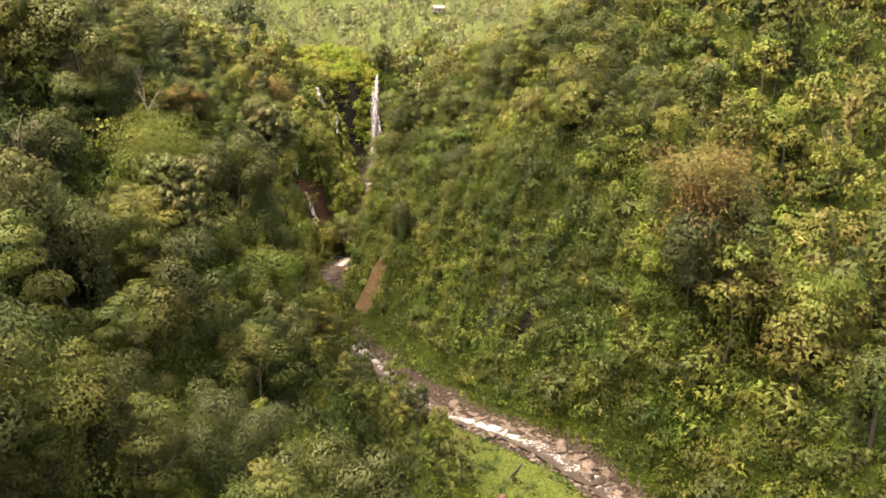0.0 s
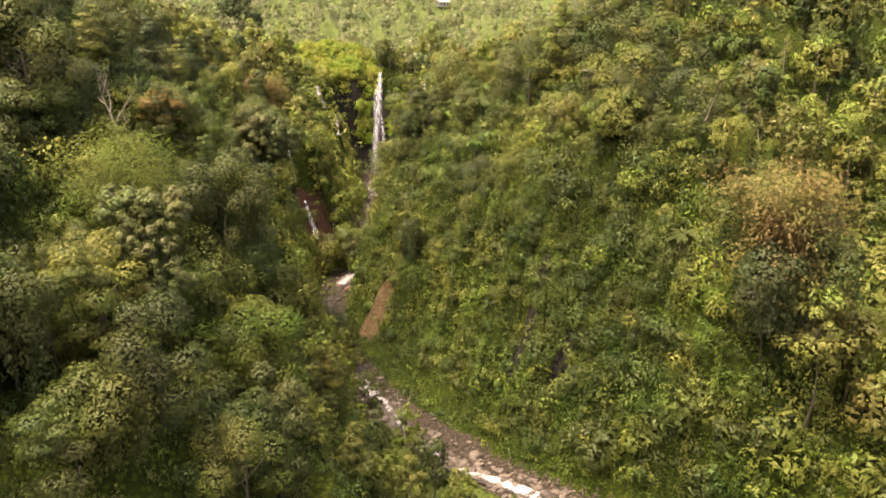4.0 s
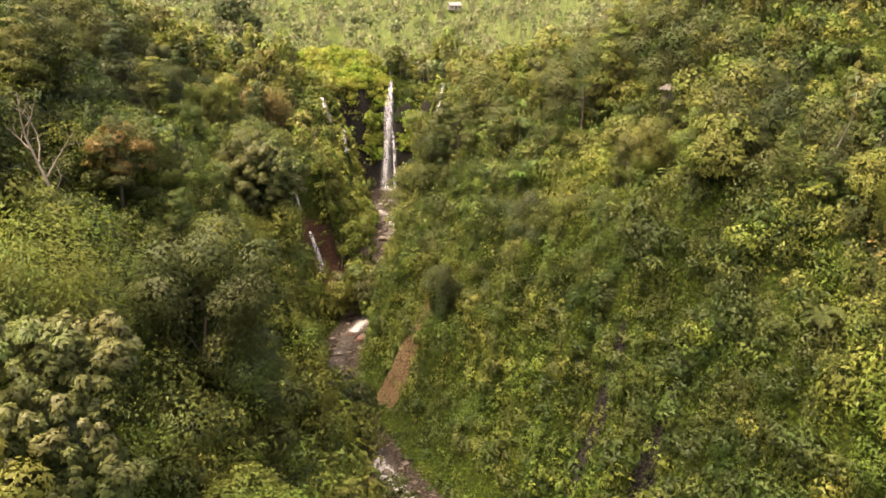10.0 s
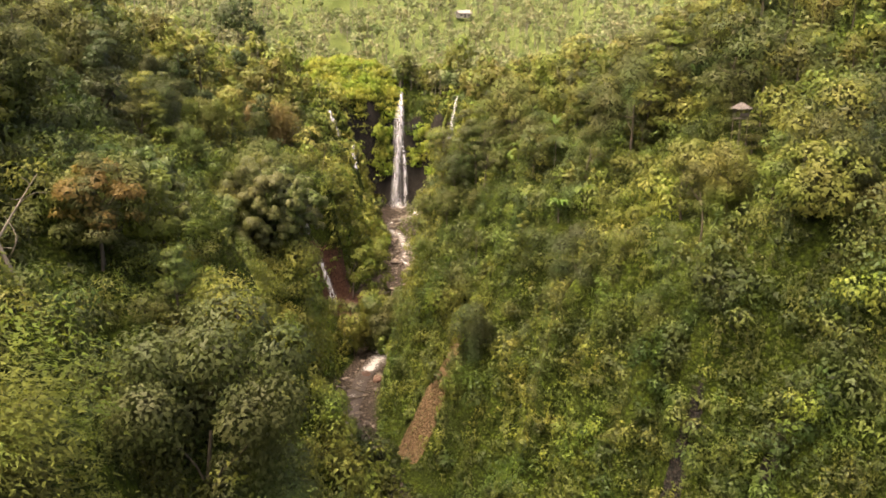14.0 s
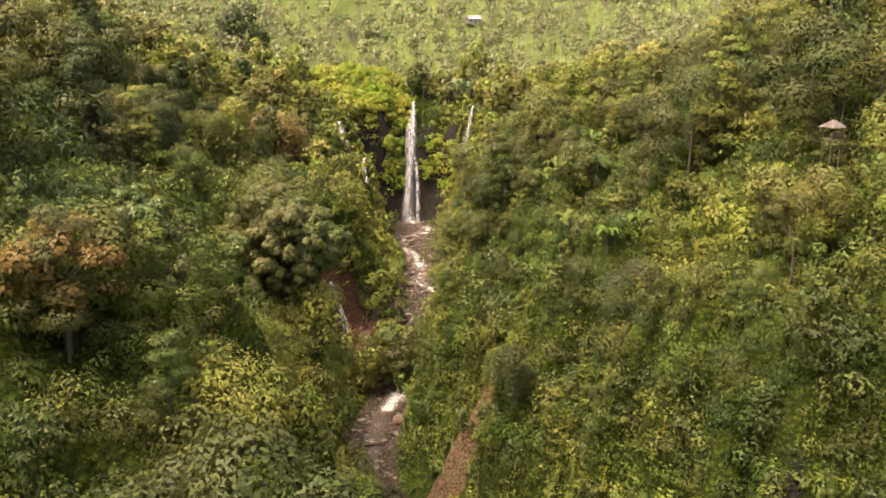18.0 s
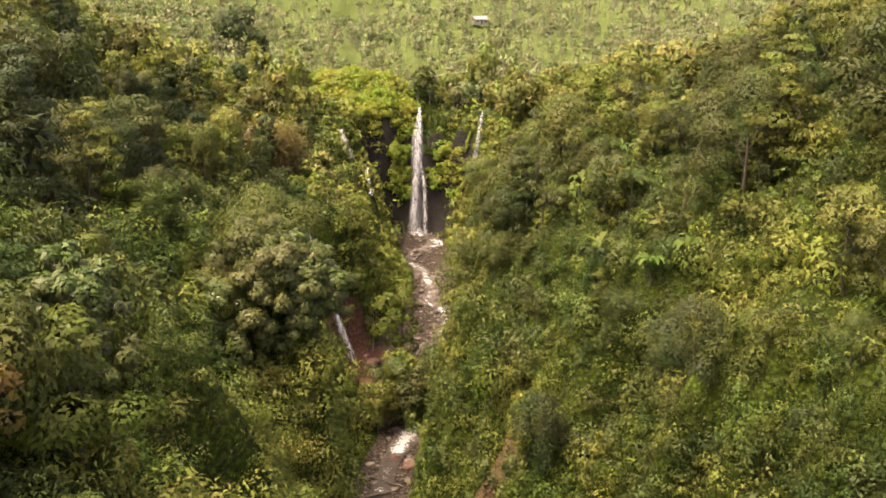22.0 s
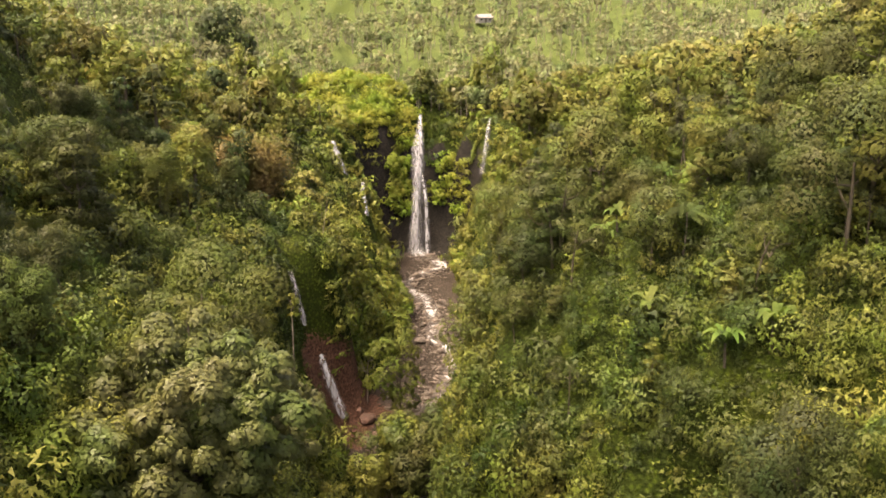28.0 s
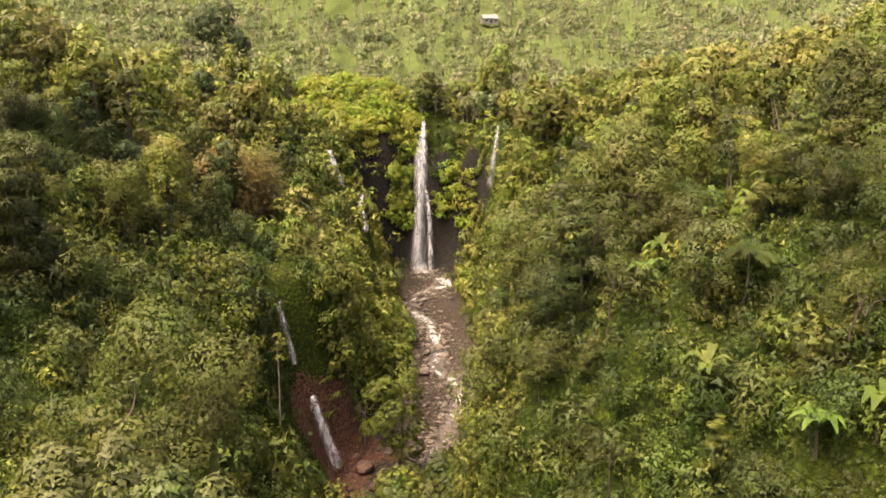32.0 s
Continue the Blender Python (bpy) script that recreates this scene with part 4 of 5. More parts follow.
LOOKS = ((crown_draped, M_deep, "vine-draped deep green tree on the gorge shoulder"), (crown_clumped, M_leaf_tree, "dense green tree with clumped foliage on the gorge shoulder"), (crown_draped, M_deep, "climber-hung dark green tree on the gorge shoulder"), (crown_layered, M_leaf_tree, "green tree with tiered branches on the gorge shoulder"))
for k, (gx1, gy1, top1, rad1) in enumerate(LEFT):
    shape1, material1, label1 = LOOKS[k % 4]
    hero("shoulder_tree", gx1, gy1, top1, rad1, 13, shape1, material1, label1, 34 if shape1 is crown_clumped else 15, group="trees on the gorge shoulder")
for gx1, gy1, top1 in ((22, 186, 63), (29, 187, 64), (19, 195, 62), (33, 194, 66)):
    hero("ridge_tree", gx1, gy1, top1, 3.8, 9, crown_round, M_leaf_tree, "olive-green tree on the ridge beside the hut", 14, group="ridge trees")
BANK = ((-15, 137, 19, 4.2, M_silver_dark), (-7, 150, 9, 3.0, M_leaf_tree), (-10, 155, 11, 2.8, M_lime), (-21, 150, 17, 3.8, M_leaf_tree), (-23, 158, 20, 3.6, M_lime), (-9, 132, 14, 3.6, M_leaf_tree), (-13, 124, 19, 4.0, M_lime), (-1, 139, 8, 2.6, M_lime), (-5, 143, 11, 3.0, M_deep), (-17, 163, 14, 3.2, M_silver_dark), (3, 129, 8, 2.6, M_leaf_tree))
for gx1, gy1, top1, rad1, material1 in BANK:
    hero("bank_tree", gx1, gy1, top1, rad1, 10, crown_clumped, material1, "small leafy tree on the low bank above the stream", 36, group="trees on the stream bank")
GROVE = ((-37, 258, 14), (-34, 264, 16), (-33, 267, 17), (-28, 264, 16), (-23, 268, 17), (-19, 262, 20), (-27, 274, 15), (-33, 273, 14), (-31, 260, 13), (-21, 277, 17), (-14, 270, 22), (-31, 206, 11), (-27, 201, 11), (-34, 211, 10), (-37, 214, 12), (-25, 196, 10))
for k, (gx1, gy1, top1) in enumerate(GROVE):
    hero("valley_tree", gx1, gy1, top1, rng.uniform(3.6, 4.8), 15, (crown_draped, crown_round)[k % 2], (M_leaf_tree, M_silver_dark, M_leaf_tree)[k % 3], "leafy tree overhanging the narrow stream", 15, 0.5, group="trees over the stream")


def dead_tree(x, y, tall, label, lean=-0.42):
    g = ground_at(x, y)
    root = tagged(new("dead_tree"), label, "tree")
    tip = Vector((lean * tall, 0.3, tall))
    child("trunk", limb_mesh("trunk", rng, (0, 0, -1), tip * 0.72, 0.20, 0.10, M_dead, 0.03, 7), root)
    for k, (at, sx, up) in enumerate(((0.45, 0.16, 0.30), (0.55, -0.12, 0.34), (0.70, -0.03, 0.30), (0.70, 0.10, 0.26), (0.62, -0.22, 0.16), (0.35, 0.12, 0.14))):
        p0 = tip * at
        p1 = p0 + Vector((sx * tall, rng.normal() * 0.08 * tall, up * tall))
        limb = child("branch", limb_mesh("branch", rng, p0, p1, 0.085, 0.03, M_dead, 0.08), root)
        for _ in range(3):
            q0 = p0.lerp(p1, rng.uniform(0.4, 0.9))
            child("twig", limb_mesh("twig", rng, q0, q0 + Vector((rng.normal() * 0.09, rng.normal() * 0.06, rng.uniform(0.02, 0.14))) * tall, 0.035, 0.015, M_dead, 0.1, 4, 4), limb)
    root.matrix_world = pose(x, y, g)
    return root


dead_tree(-43.5, 130, 70 - ground_at(-43.5, 130), "bare bleached dead tree above the slope")
dead_tree(-40, 84, 72 - ground_at(-40, 84), "bare grey dead tree among green crowns")
dead_tree(-41, 296, 11, "small leafless tree beside the red rock", 0.05)
dead_tree(-11, 163, 12, "thin leafless trunk on the stream bank", 0.03)


def palm(name, x, y, tall, fronds, reach, label, trunk_r=0.16):
    root = tagged(new(name), label, "palm", "palms")
    child("trunk", limb_mesh("trunk", rng, (0, 0, -0.5), (0.3, 0.2, tall), trunk_r, trunk_r * 0.7, M_dead, 0.02, 6), root)
    for k in range(fronds):
        th = 2 * math.pi * k / fronds + rng.uniform(-0.15, 0.15)
        lift = rng.uniform(0.2, 1.0)
        n = 26
        t = np.linspace(0.08, 1, n)
        px, pz = reach * t, lift * reach * 0.6 * np.sin(t * 2.4) - 0.35 * reach * t * t
        pos = np.stack([px * math.cos(th), px * math.sin(th), pz], 1)
        side = np.array([-math.sin(th), math.cos(th), -0.25])
        wid = reach * 0.30 * np.sin(math.pi * np.clip(t, 0.1, 0.96)) + 0.12
        fwd = np.array([math.cos(th), math.sin(th), -0.3]) * reach * 0.10
        lt = pos + side * wid[:, None] + fwd
        rt = pos - side * wid[:, None] * [1, 1, -1] + fwd
        rows3 = np.concatenate([pos, lt, rt])
        i0 = np.arange(n - 1)
        tri = np.concatenate([np.stack([i0, i0 + 1, n + i0], 1), np.stack([i0 + 1, i0, 2 * n + i0], 1)])
        blade = quads_mesh("frond", rows3, tri, [M_palm], bulge=np.tile([0.0, 0.0, 1.0], (3 * n, 1)))
        f = child("frond", blade, root)
        f.location = (0.3, 0.2, tall)
    root.matrix_world = pose(x, y, ground_at(x, y))
    return root


palm("tree_fern", 6, 241, 5.5, 13, 3.2, "tree fern with a rosette of arching fronds", 0.14)
palm("tree_fern", 19, 226, 5.0, 12, 2.8, "tree fern with half-withered fronds", 0.14)
palm("tree_fern", 34, 150, 3.2, 12, 2.8, "tree fern growing from the steep slope", 0.14)
for px, py in ((-190, 545), (-165, 560), (-150, 600), (-118, 575), (-70, 590), (-12, 560), (6, 600), (-205, 620)):
    palm("coconut_palm", px, py, rng.uniform(10, 14), 13, 4.2, "tall coconut palm with a pale trunk in the fields", 0.22)

def banana(label):
    root = tagged(new("banana_plant"), label, "plant", "banana plants")
    child("stem", limb_mesh("stem", rng, (0, 0, -0.6), (0.1, 0, 1.8), 0.16, 0.09, M_bark, 0.02, 4), root)
    for k in range(8):
        th = 2 * math.pi * k / 8 + rng.uniform(-0.3, 0.3)
        n = 9
        t = np.linspace(0, 1, n)
        reach, lift = rng.uniform(1.5, 2.2), rng.uniform(0.8, 1.8)
        mid = np.stack([reach * t * math.cos(th), reach * t * math.sin(th), 1.7 + lift * np.sin(t * 2.2) - 0.6 * t * t], 1)
        w = 0.34 * np.sin(math.pi * np.clip(t, 0.06, 0.97)) ** 0.7
        sd = np.array([-math.sin(th), math.cos(th), 0.25])
        rows3 = np.concatenate([mid, mid + sd * w[:, None], mid - sd * w[:, None] * [1, 1, -1]])
        i0 = np.arange(n - 1)
        q = np.concatenate([np.stack([i0, i0 + 1, n + i0 + 1, n + i0], 1), np.stack([i0 + 1, i0, 2 * n + i0, 2 * n + i0 + 1], 1)])
        child("leaf", quads_mesh("leaf", rows3, q, [M_fresh_leaf], bulge=np.tile([0.0, 0.0, 1.0], (3 * n, 1))), root)
    return root


plants = [banana("banana plant with long arching light-green leaves") for _ in range(3)]
spots = [(rng.uniform(48, 105), rng.uniform(128, 235)) for _ in range(26)] + [(rng.uniform(-4, 14), rng.uniform(212, 262)) for _ in range(10)]
for k, (px, py) in enumerate(spots):
    m = pose(px, py, ground_at(px, py) + 0.8, 0, 0, rng.uniform(0, 360)) @ Matrix.Scale(rng.uniform(0.9, 1.5), 4)
    if k < 3:
        plants[k].matrix_world = m
    else:
        copy_thing(plants[k % 3], m).scale = m.to_scale()


def slender(label):
    crown = crown_layered(rng, 1.9, 3.2, 8, 4.6 / 0.34 ** 2, 0.34)
    return make_tree("slender_tree", rng, 11.5, 1.9, crown, M_leaf_tree, label, group="slender pale-trunked trees", trunk_r=0.13, limbs=3, wood=M_dead)


poles = [slender("slender tree with a tall pale bare trunk") for _ in range(3)]
spots = [(rng.uniform(8, 60), rng.uniform(170, 330)) for _ in range(22)] + [(rng.uniform(60, 120), rng.uniform(180, 300)) for _ in range(12)] + [(rng.uniform(-70, -48), rng.uniform(190, 330)) for _ in range(8)]
for k, (px, py) in enumerate(spots):
    m = pose(px, py, ground_at(px, py), rng.normal() * 6, rng.normal() * 6, rng.uniform(0, 360))
    if k < 3:
        poles[k].matrix_world = m
    else:
        copy_thing(poles[k % 3], m).scale = (rng.uniform(0.85, 1.25),) * 3

# ---- stream ----
M_water, nt, out = mat("rushing_water")
geo = nt.nodes.new("ShaderNodeAttribute")
geo.attribute_name = "foam"
chop = place_noise(nt, 2.4, 7)
add = nt.nodes.new("ShaderNodeMath")
nt.links.new(geo.outputs["Fac"], add.inputs[0])
nt.links.new(chop, add.inputs[1])
foam = ramp(nt, add.outputs[0], [(0.90, (0, 0, 0)), (1.10, (1, 1, 1))])
b = node(nt, "ShaderNodeBsdfPrincipled")
nt.links.new(mixed(nt, foam, (0.026, 0.019, 0.015), (0.24, 0.228, 0.226)), b.inputs["Base Color"])
rr = nt.nodes.new("ShaderNodeMath")
rr.operation = "MULTIPLY_ADD"
nt.links.new(foam, rr.inputs[0])
rr.inputs[1].default_value = 0.3
rr.inputs[2].default_value = 0.6
b.inputs["Specular IOR Level"].default_value = 0.2
nt.links.new(rr.outputs[0], b.inputs["Roughness"])
bp = node(nt, "ShaderNodeBump", Strength=0.8, Distance=0.3)
nt.links.new(chop, bp.inputs["Height"])
nt.links.new(bp.outputs[0], b.inputs["Normal"])
nt.links.new(b.outputs[0], out.inputs["Surface"])


def ribbon(name, pts, widths, foams, across=9, lift=0.5, swirl=0.0):
    """A water surface along a line."""
    pts = np.array(pts, float)
    tan = np.gradient(pts[:, :2], axis=0)
    tan /= np.linalg.norm(tan, axis=1)[:, None]
    nor = np.stack([tan[:, 1], -tan[:, 0]], 1)
    u = np.linspace(-1, 1, across)
    V = np.empty((len(pts), across, 3))
    V[:, :, 0] = pts[:, 0:1] + nor[:, 0:1] * u * widths[:, None]
    V[:, :, 1] = pts[:, 1:2] + nor[:, 1:2] * u * widths[:, None]
    V[:, :, 2] = pts[:, 2:3] + lift - 0.25 * np.abs(u) ** 3 + 0.10 * wav(V[:, :, 0], V[:, :, 1], 2.6, 6, 5)
    F = foams[:, None] * (1 - 0.75 * u ** 2) + 0.10 * wav(V[:, :, 0], V[:, :, 1], 3.5, 6, 11)
    n = across
    a = (np.arange(len(pts) - 1)[:, None] * n + np.arange(n - 1)[None]).ravel()
    me = quads_mesh(name, V.reshape(-1, 3), np.stack([a, a + 1, a + n + 1, a + n], 1), [M_water], smooth=True)
    at = me.attributes.new("foam", "FLOAT", "POINT")
    at.data.foreach_set("value", F.ravel().astype(np.float32))
    return me


# the thread of the stream inside its bed, from the foot of the fall down
THREAD = np.array(((-34, 402), (-31, 395), (-24.4, 384.5), (-30.5, 379.7), (-35.6, 367.8), (-30.4, 353.2), (-28.3, 345.8), (-27.8, 333.3), (-24.8, 323.1), (-23.3, 313), (-23.4, 305.6), (-25.7, 299.7), (-28.2, 293.3), (-29, 281), (-31, 257), (-35, 228), (-20.5, 189.4), (-12, 172.5), (-7.8, 164.6), (0.7, 154), (7.4, 149), (14.4, 141), (18.8, 137), (25.8, 130), (30, 124), (60, 75)))
THREAD = smooth_line(THREAD.astype(float), 20)


def water_line(t):
    """A place along the thread."""
    k = np.clip(t, 0, 1) * (len(THREAD) - 1)
    p = np.zeros((len(k), 3))
    for c in range(2):
        p[:, c] = np.interp(k, np.arange(len(THREAD)), THREAD[:, c])
    p[:, 0] += 0.5 * np.sin(p[:, 1] / 3.1)
    return p


wt = np.linspace(0.0, 0.99, 560)
wp = water_line(wt)
wp[:, 2] = ground_height(wp[:, 0], wp[:, 1])
wp[:, 2] = np.convolve(np.pad(wp[:, 2], 3, mode="edge"), np.ones(7) / 7, "valid")
wy = wp[:, 1]
steepness = 0.50 + 0.12 * np.sin(wy / 5.5) + 0.08 * np.sin(wy / 2.3 + 1)
steepness = np.where(wy > 285, 0.45 + 0.09 * np.sin(wy / 6) + 0.09 * np.sin(wy / 2.1), steepness)
steepness = np.where((wy > 205) & (wy < 250), 0.30, steepness)
steepness = np.where((wy > 155) & (wy < 180), 0.40, steepness)
wide = np.where(wy > 285, 1.7 + 0.5 * np.sin(wy / 4.3) + 0.3 * np.sin(wy / 1.7), 2.2 + 0.6 * np.sin(wy / 5))
tagged(new("water", ribbon("water", wp, wide, steepness)), "brown rushing stream with white rapids over rocks", "water", kind="structure")
braid = wp[(wy > 300) & (wy < 388)].copy()
braid[:, 0] += 2.2 * np.sin((braid[:, 1] - 300) / 88 * math.pi) * np.cos(braid[:, 1] / 7)
braid[:, 2] = ground_height(braid[:, 0], braid[:, 1])
tagged(new("water", ribbon("water", braid, 0.5 + 0.3 * np.sin(braid[:, 1] / 2.7), 0.40 + 0.14 * np.sin(braid[:, 1] / 3), lift=0.5)), "thin side thread of the brown stream", "water", kind="structure")

# ---- falls ----
M_fall, nt, out = mat("falling_water")
streak = place_noise(nt, 1.5, 5, (1, 1, 0.05))
b = node(nt, "ShaderNodeBsdfPrincipled", Roughness=0.6)
nt.links.new(ramp(nt, streak, [(0.35, (0.20, 0.195, 0.205)), (0.62, (0.30, 0.295, 0.31))]), b.inputs["Base Color"])
tp = nt.nodes.new("ShaderNodeBsdfTransparent")
mx = nt.nodes.new("ShaderNodeMixShader")
al = nt.nodes.new("ShaderNodeAttribute")
al.attribute_name = "body"
add = nt.nodes.new("ShaderNodeMath")
add.operation = "MULTIPLY"
nt.links.new(al.outputs["Fac"], add.inputs[0])
nt.links.new(ramp(nt, streak, [(0.32, (0.25, 0.25, 0.25)), (0.62, (1, 1, 1))]), add.inputs[1])
nt.links.new(add.outputs[0], mx.inputs[0])
nt.links.new(tp.outputs[0], mx.inputs[1])
nt.links.new(b.outputs[0], mx.inputs[2])
nt.links.new(mx.outputs[0], out.inputs["Surface"])


def strand(name, pts, w0, w1, body, parent, face=0.0, widths=None, shift=None):
    """One sheet of a fall: rounded across, fraying at both edges."""
    pts = np.array(pts, float)
    n, across = len(pts), 9
    t = np.linspace(0, 1, n)
    u = np.linspace(-1, 1, across)
    W = w0 + (w1 - w0) * t ** 0.5 + 0.10 * np.sin(t * 17 + w1 * 5) * w1
    if widths is not None:
        k = np.linspace(0, 1, len(widths))
        W = np.interp(t, k, widths)
        pts[:, 0] += np.interp(t, k, shift)
    V = np.empty((n, across, 3))
    ca, sa = math.cos(radians(face)), math.sin(radians(face))
    V[:, :, 0] = pts[:, 0:1] + ca * u * W[:, None] / 2 + sa * 0.35 * W[:, None] * (1 - u ** 2)
    V[:, :, 1] = pts[:, 1:2] + sa * u * W[:, None] / 2 - ca * 0.35 * W[:, None] * (1 - u ** 2) + 0.12 * np.sin(u * 9 + 4 * t[:, None])
    V[:, :, 2] = pts[:, 2:3]
    B = body * (1.0 - np.abs(u[None]) ** 2.4) * (0.8 + 0.2 * np.minimum(4 * t[:, None], 1))
    a = (np.arange(n - 1)[:, None] * across + np.arange(across - 1)[None]).ravel()
    me = quads_mesh(name, V.reshape(-1, 3), np.stack([a, a + across, a + across + 1, a + 1], 1), [M_fall], smooth=True)
    at = me.attributes.new("body", "FLOAT", "POINT")
    at.data.foreach_set("value", B.ravel().astype(np.float32))
    ob = child(name, me, parent)
    return ob


def drop_line(x0, y0, z0, x1, y1, z1, lean=1.0, n=26):
    """Water leaving a lip and falling free."""
    t = np.linspace(0, 1, n)
    return np.stack([x0 + (x1 - x0) * t, y0 + (y1 - y0) * t ** 0.45, z0 + (z1 - z0) * t ** 1.15], 1)


def slide_line(x0, y0, x1, y1, n=22, off=1.5):
    """Water running down the rock."""
    t = np.linspace(0, 1, n)
    x, y = x0 + (x1 - x0) * t, y0 + (y1 - y0) * t
    z = ground_height(x, y)
    gx, gy = ground_height(x + 0.5, y) - z, ground_height(x, y + 0.5) - z
    nr = np.stack([-gx, -gy, np.full(n, 0.5)], 1)
    nr /= np.linalg.norm(nr, axis=1)[:, None]
    z = np.minimum.accumulate(z)
    return np.stack([x, y, z], 1) + nr * off


main = tagged(new("waterfall"), "tall white waterfall dropping from the wooded lip to the stream", "waterfall")
strand("strand", drop_line(-32.8, 417, 53.2, -33.2, 401.6, 9.2, n=40), 1, 1, 0.62, main, 0, (0.9, 2.6, 4.6, 4.8, 3.8, 4.4, 5.4, 6.2), (0.4, 0.3, -0.2, -0.3, -0.4, -0.7, -0.9, -1.0))
strand("strand", drop_line(-32.8, 416.6, 52.8, -33.2, 401.2, 9.2, n=40), 1, 1, 1.0, main, 0, (0.5, 1.1, 2.0, 3.2, 2.5, 2.6, 3.0, 3.6), (0.4, 0.7, 0.6, 0.2, -0.3, -0.9, -1.2, -1.3))
strand("strand", drop_line(-31.9, 410.5, 34.0, -31.2, 401.2, 9.2, n=34), 1, 1, 0.85, main, 0, (0.8, 1.6, 1.6, 1.8, 2.0, 2.4), (-0.3, 0.5, 0.8, 0.9, 0.9, 0.9))
strand("splash", drop_line(-33.4, 402.0, 11.2, -33.4, 400.0, 8.9, n=8), 1, 1, 0.55, main, 0, (3.0, 4.6, 6.2, 7.4), (0, 0, 0, 0))
side = tagged(new("waterfall"), "thin white waterfall sliding over red rock into the stream valley", "waterfall")
strand("strand", drop_line(-53.0, 285.2, 36.2, -50.7, 283.9, 25.9), 0.7, 1.4, 0.7, side, 30)
strand("strand", drop_line(-48.8, 287.2, 19.4, -44.4, 283.9, 7.2), 1.2, 2.4, 0.9, side, 30)
left_fall = tagged(new("waterfall"), "narrow broken cascade among shrubs beside the main fall", "waterfall")
strand("strand", drop_line(-56.6, 375.5, 49.4, -53.2, 372.6, 39.2), 1.5, 2.8, 0.9, left_fall, 20)
strand("strand", drop_line(-48.7, 381.5, 36.3, -46.4, 361.0, 30.4), 1.0, 2.6, 0.7, left_fall, 20)
right_fall = tagged(new("waterfall"), "faint thin fall against dark rock", "waterfall")
strand("strand", drop_line(-10.3, 399.0, 53.0, -13.2, 388.0, 37.4), 0.9, 2.0, 0.45, right_fall, -20)


# ---- stones ----
def stone_mesh(name, g, material, cuts=2):
    bm = bmesh.new()
    bmesh.ops.create_icosphere(bm, subdivisions=cuts, radius=1.0)
    off = Vector(g.uniform(-50, 50, 3))
    sc = Vector((g.uniform(0.8, 1.25), g.uniform(0.75, 1.1), g.uniform(0.5, 0.8)))
    for v in bm.verts:
        k = 1 + 0.38 * noise.noise(v.co * 1.3 + off) + 0.12 * noise.noise(v.co * 3.7 + off)
        v.co = Vector((v.co.x * sc.x, v.co.y * sc.y, v.co.z * sc.z)) * k
    me = bpy.data.meshes.new(name)
    bm.to_mesh(me)
    bm.free()
    me.materials.append(material)
    return me


boulder_meshes = [stone_mesh("boulder", rng, M_rock if k < 6 else M_redrock) for k in range(8)]
made = 0
while made < 290:
    t = rng.uniform(0.0, 0.97)
    p = water_line(np.array([t]))[0]
    a, off = rng.uniform(0, 6.28), rng.normal() * (2.6 if p[1] > 285 else 2.2)
    bx1, by1 = p[0] + off * math.cos(a), p[1] + off * math.sin(a)
    if zones(np.array([bx1]), np.array([by1]))["gravel"][0] < 0.3:
        continue
    size1 = float(np.clip(rng.lognormal(-0.5, 0.5), 0.3, 1.7))
    ob = new("boulder", boulder_meshes[int(rng.integers(6))])
    ob.matrix_world = pose(bx1, by1, ground_at(bx1, by1) + 0.15 * size1, rng.normal() * 12, rng.normal() * 12, rng.uniform(0, 360)) @ Matrix.Diagonal((size1, size1, size1, 1))
    tagged(ob, "rounded brown-grey boulder in the stream bed", "boulder", "stream boulders")
    made += 1
for bx1, by1, size1 in ((-40, 287, 1.9), (-42, 290, 1.2), (-38, 282, 1.0), (-30, 245, 1.5), (-33, 248, 1.3), (8, 122, 1.6), (10, 126, 1.0)):
    ob = new("boulder", boulder_meshes[6 + int(size1 > 1.25)])
    ob.matrix_world = pose(bx1, by1, ground_at(bx1, by1) + 0.2 * size1, 0, 0, rng.uniform(0, 360)) @ Matrix.Diagonal((size1, size1, size1 * 1.2, 1))
    tagged(ob, "large dark reddish boulder beside the stream", "boulder", "stream boulders")

# small stones
n = 5500
t = rng.uniform(0.0, 0.99, n)
p = water_line(t)
ang, off = rng.uniform(0, 6.28, n), rng.normal(size=n) * 3.6
x, y = p[:, 0] + off * np.cos(ang), p[:, 1] + off * np.sin(ang)
k = zones(x, y)["gravel"] > 0.35
x, y = x[k], y[k]
z = ground_height(x, y)
bm = bmesh.new()
bmesh.ops.create_cube(bm, size=1.0)
base = np.array([v.co[:] for v in bm.verts])
base_q = np.array([[v.index for v in f.verts] for f in bm.faces])
bm.free()
m = len(x)
sz = np.clip(rng.lognormal(-0.85, 0.5, m), 0.18, 1.1)
V = base[None] * (1 + rng.normal(scale=0.22, size=(m, 8, 3))) * sz[:, None, None] * np.array([1.2, 1.0, 0.8])
ca, sa = np.cos(rng.uniform(0, 6.28, m)), np.sin(rng.uniform(0, 6.28, m))
V = np.stack([V[..., 0] * ca[:, None] - V[..., 1] * sa[:, None], V[..., 0] * sa[:, None] + V[..., 1] * ca[:, None], V[..., 2]], 2) + np.stack([x, y, z], 1)[:, None, :]
Q = (base_q[None] + 8 * np.arange(m)[:, None, None]).reshape(-1, 4)
tagged(new("stream_stones", quads_mesh("stream_stones", V.reshape(-1, 3), Q, [M_rock])), "loose brown and grey stones covering the stream bed", "stones", kind="stuff")


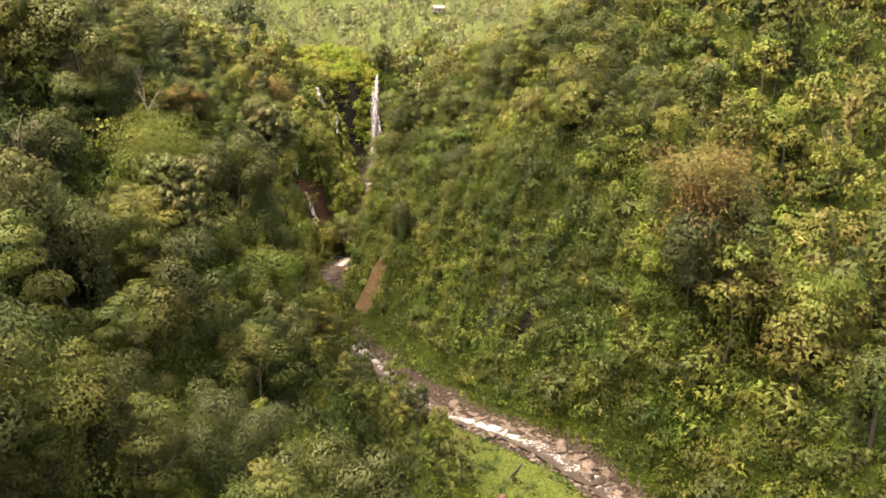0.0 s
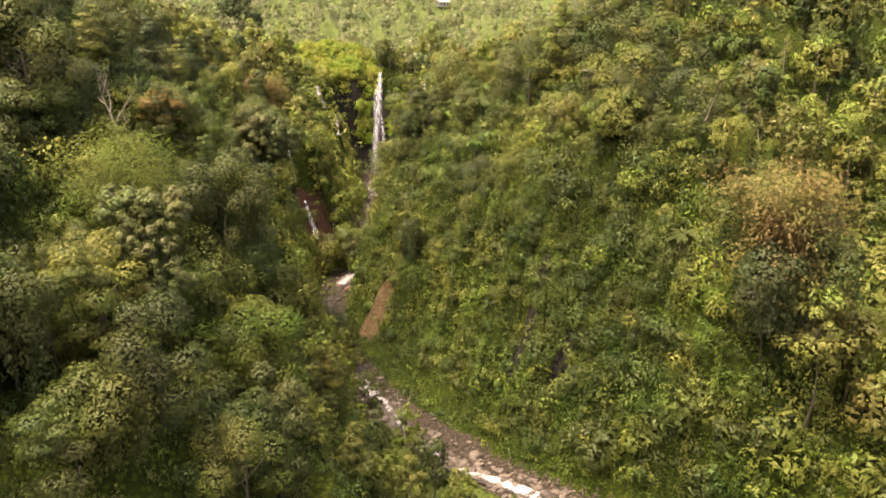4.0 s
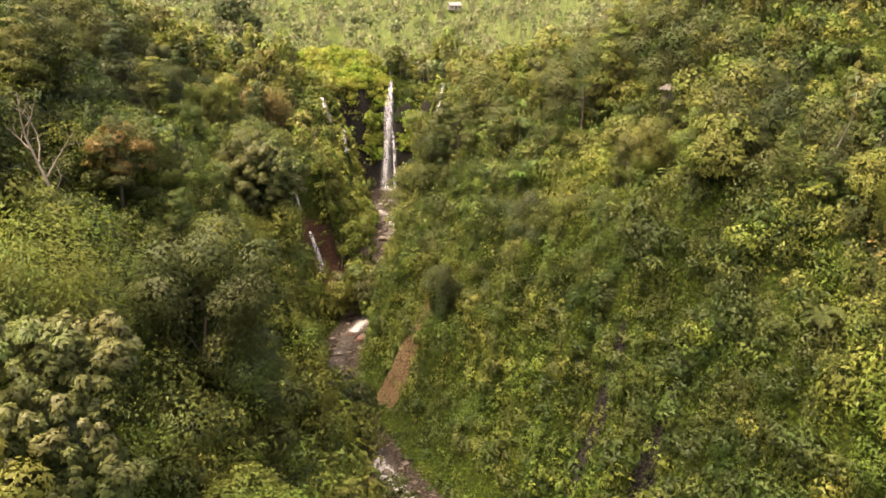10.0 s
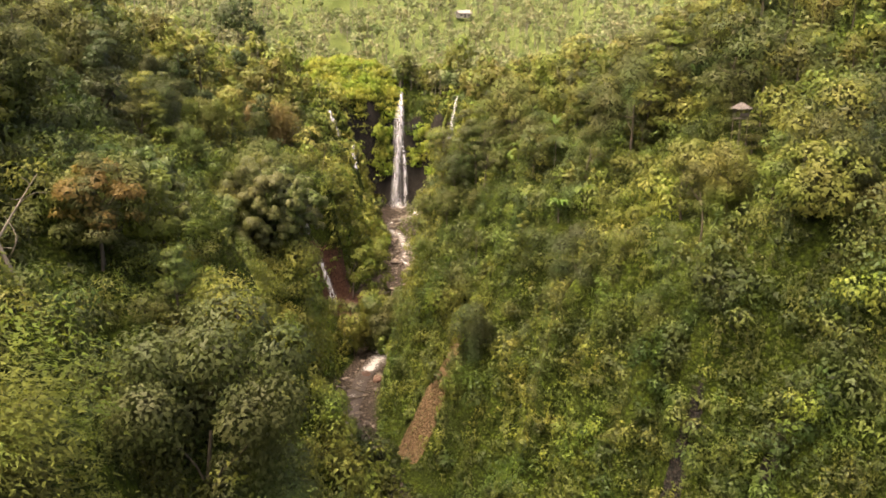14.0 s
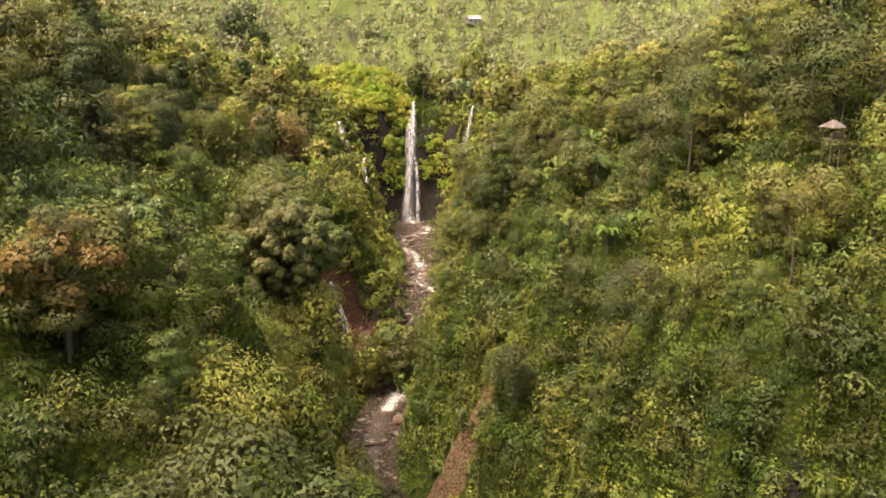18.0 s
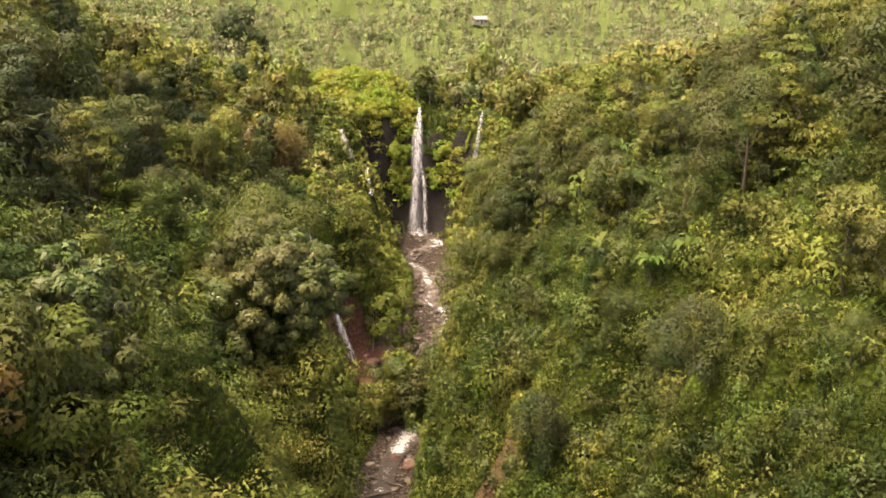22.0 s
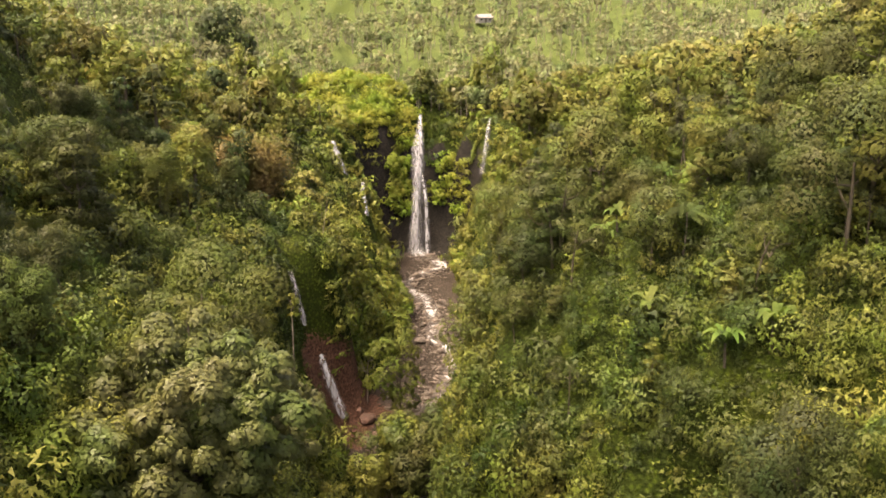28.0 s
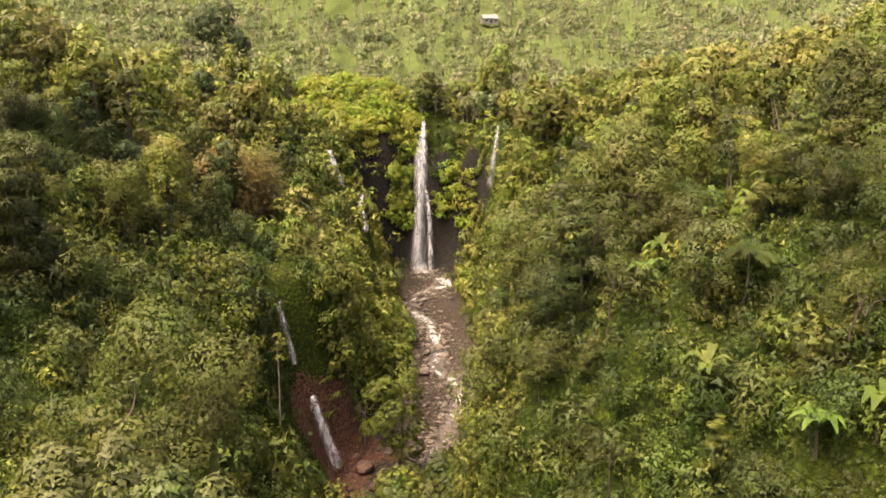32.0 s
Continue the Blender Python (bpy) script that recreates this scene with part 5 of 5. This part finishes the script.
# fallen logs across the stream
for lx, ly, ang, ln in ((-35, 236, 20, 7), (-34, 240, -35, 6), (13, 132, 60, 5)):
    log = tagged(new("log", limb_mesh("log", rng, (-ln / 2, 0, 0.3), (ln / 2, 0, 0.5), 0.22, 0.13, M_bark, 0.03)), "fallen bare tree trunk lying across the stream bed", "log", "fallen logs")
    log.matrix_world = pose(lx, ly, ground_at(lx, ly) + 0.25, 0, 0, ang)


# ---- hut and houses ----
def boxed(name, size3, material, parent, at=(0, 0, 0), label="", bevel=0.03):
    bm = bmesh.new()
    bmesh.ops.create_cube(bm, size=1.0)
    for v in bm.verts:
        v.co = Vector((v.co.x * size3[0], v.co.y * size3[1], v.co.z * size3[2])) + Vector(at)
    bmesh.ops.bevel(bm, geom=list(bm.edges), offset=bevel, segments=1, affect="EDGES")
    me = bpy.data.meshes.new(name)
    bm.to_mesh(me)
    bm.free()
    me.materials.append(material)
    return child(name, me, parent, label)


M_roof = ground_mat("weathered_roof", [(0.3, (0.045, 0.038, 0.035)), (0.7, (0.085, 0.073, 0.068))], 0.9)
M_wall = ground_mat("plaster", [(0.3, (0.20, 0.19, 0.17)), (0.7, (0.30, 0.285, 0.26))], 0.4)
M_tile = ground_mat("roof_tiles", [(0.3, (0.13, 0.12, 0.12)), (0.7, (0.24, 0.22, 0.21))], 0.6)
M_dark = ground_mat("dark_opening", [(0.3, (0.02, 0.02, 0.02)), (0.7, (0.05, 0.045, 0.04))], 0.6)


def hut(x, y, top):
    g = ground_at(x, y)
    h = max(top - g - 0.75, 3.0)
    root = tagged(new("lookout_hut"), "small open lookout hut with a weathered hipped roof on stilts", "hut")
    for sx in (-1, 1):
        for sy in (-1, 1):
            child("post", limb_mesh("post", rng, (sx * 0.7, sy * 0.7, -1), (sx * 0.7, sy * 0.7, h), 0.07, 0.06, M_bark, 0.0, 3), root)
    boxed("deck", (1.7, 1.7, 0.12), M_bark, root, (0, 0, h - 1.5))
    boxed("railing", (1.6, 0.06, 0.5), M_bark, root, (0, -0.8, h - 0.95))
    bm = bmesh.new()
    lo = [bm.verts.new((sx * 1.15, sy * 1.15, h - 0.1)) for sx, sy in ((-1, -1), (1, -1), (1, 1), (-1, 1))]
    hi = [bm.verts.new((sx * 0.15, sy * 0.15, h + 0.75)) for sx, sy in ((-1, -1), (1, -1), (1, 1), (-1, 1))]
    for k in range(4):
        bm.faces.new((lo[k], lo[(k + 1) % 4], hi[(k + 1) % 4], hi[k]))
    bm.faces.new(hi)
    bm.faces.new(lo[::-1])
    me = bpy.data.meshes.new("roof")
    bm.to_mesh(me)
    bm.free()
    me.materials.append(M_roof)
    child("roof", me, root)
    root.matrix_world = pose(x, y, g, 0, 0, 20) 


hut(26, 195, 66.8)


def house(x, y, w, dp, turn, label):
    root = tagged(new("house"), label, "house", "farmhouses in the fields")
    boxed("wall", (w, dp, 2.8), M_wall, root, (0, 0, 1.2))
    boxed("door", (0.9, 0.08, 2.0), M_dark, root, (0, -dp / 2 - 0.03, 1.0))
    for sx in (-1, 1):
        boxed("window", (1.1, 0.08, 0.9), M_dark, root, (sx * w * 0.3, -dp / 2 - 0.03, 1.5))
    bm = bmesh.new()
    a, b2, hh = w / 2 + 0.5, dp / 2 + 0.6, 1.9
    v = [bm.verts.new(c) for c in ((-a, -b2, 2.5), (a, -b2, 2.5), (a, b2, 2.5), (-a, b2, 2.5), (-a, 0, 2.5 + hh), (a, 0, 2.5 + hh))]
    for f in ((0, 1, 5, 4), (2, 3, 4, 5), (0, 4, 3), (1, 2, 5), (3, 2, 1, 0)):
        bm.faces.new([v[i] for i in f])
    me = bpy.data.meshes.new("roof")
    bm.to_mesh(me)
    bm.free()
    me.materials.append(M_tile)
    child("roof", me, root)
    root.matrix_world = pose(x, y, ground_at(x, y), 0, 0, turn)


house(-3, 592, 8, 6, 15, "low farmhouse with a grey tiled roof among palms")
house(-128, 690, 9, 6, -10, "small pale farmhouse with a grey roof in the fields")
house(-165, 680, 8, 6, 25, "small pale farmhouse with a grey roof in the fields")

# ---- woods beyond the fall ----
n = 11000
x, y = rng.uniform(-430, 430, n), 420 + 480 * rng.uniform(0, 1, n) ** 1.7
zz = zones(x, y)
k = (np.abs(x + 20) < 0.62 * (y - 100) + 20) & ((zz["meadow"] < 0.4) | (rng.uniform(size=n) < 0.05))
k &= ~((np.hypot(x + 33, y - 394) < 30)) & ~((x > -76) & (x < -34) & (y < 455))
x, y = x[k], y[k]
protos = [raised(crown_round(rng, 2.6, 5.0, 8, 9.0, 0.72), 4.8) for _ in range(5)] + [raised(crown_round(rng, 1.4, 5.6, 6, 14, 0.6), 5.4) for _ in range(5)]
# the raised tint pales this wood further, as haze would
place_stuff("plateau_woods", "pale slender trees of a hillside wood beyond the fall, haze in their leaf colour", protos, x, y, ground_height(x, y), rng.uniform(0.7, 1.35, len(x)), rng.uniform(0, 6.28, len(x)), np.clip(lit_tints(x, y, rng, 0.3) + 0.15, 0, 1), [M_pale_hazed, M_dead], None, trunk=(tv, tq))
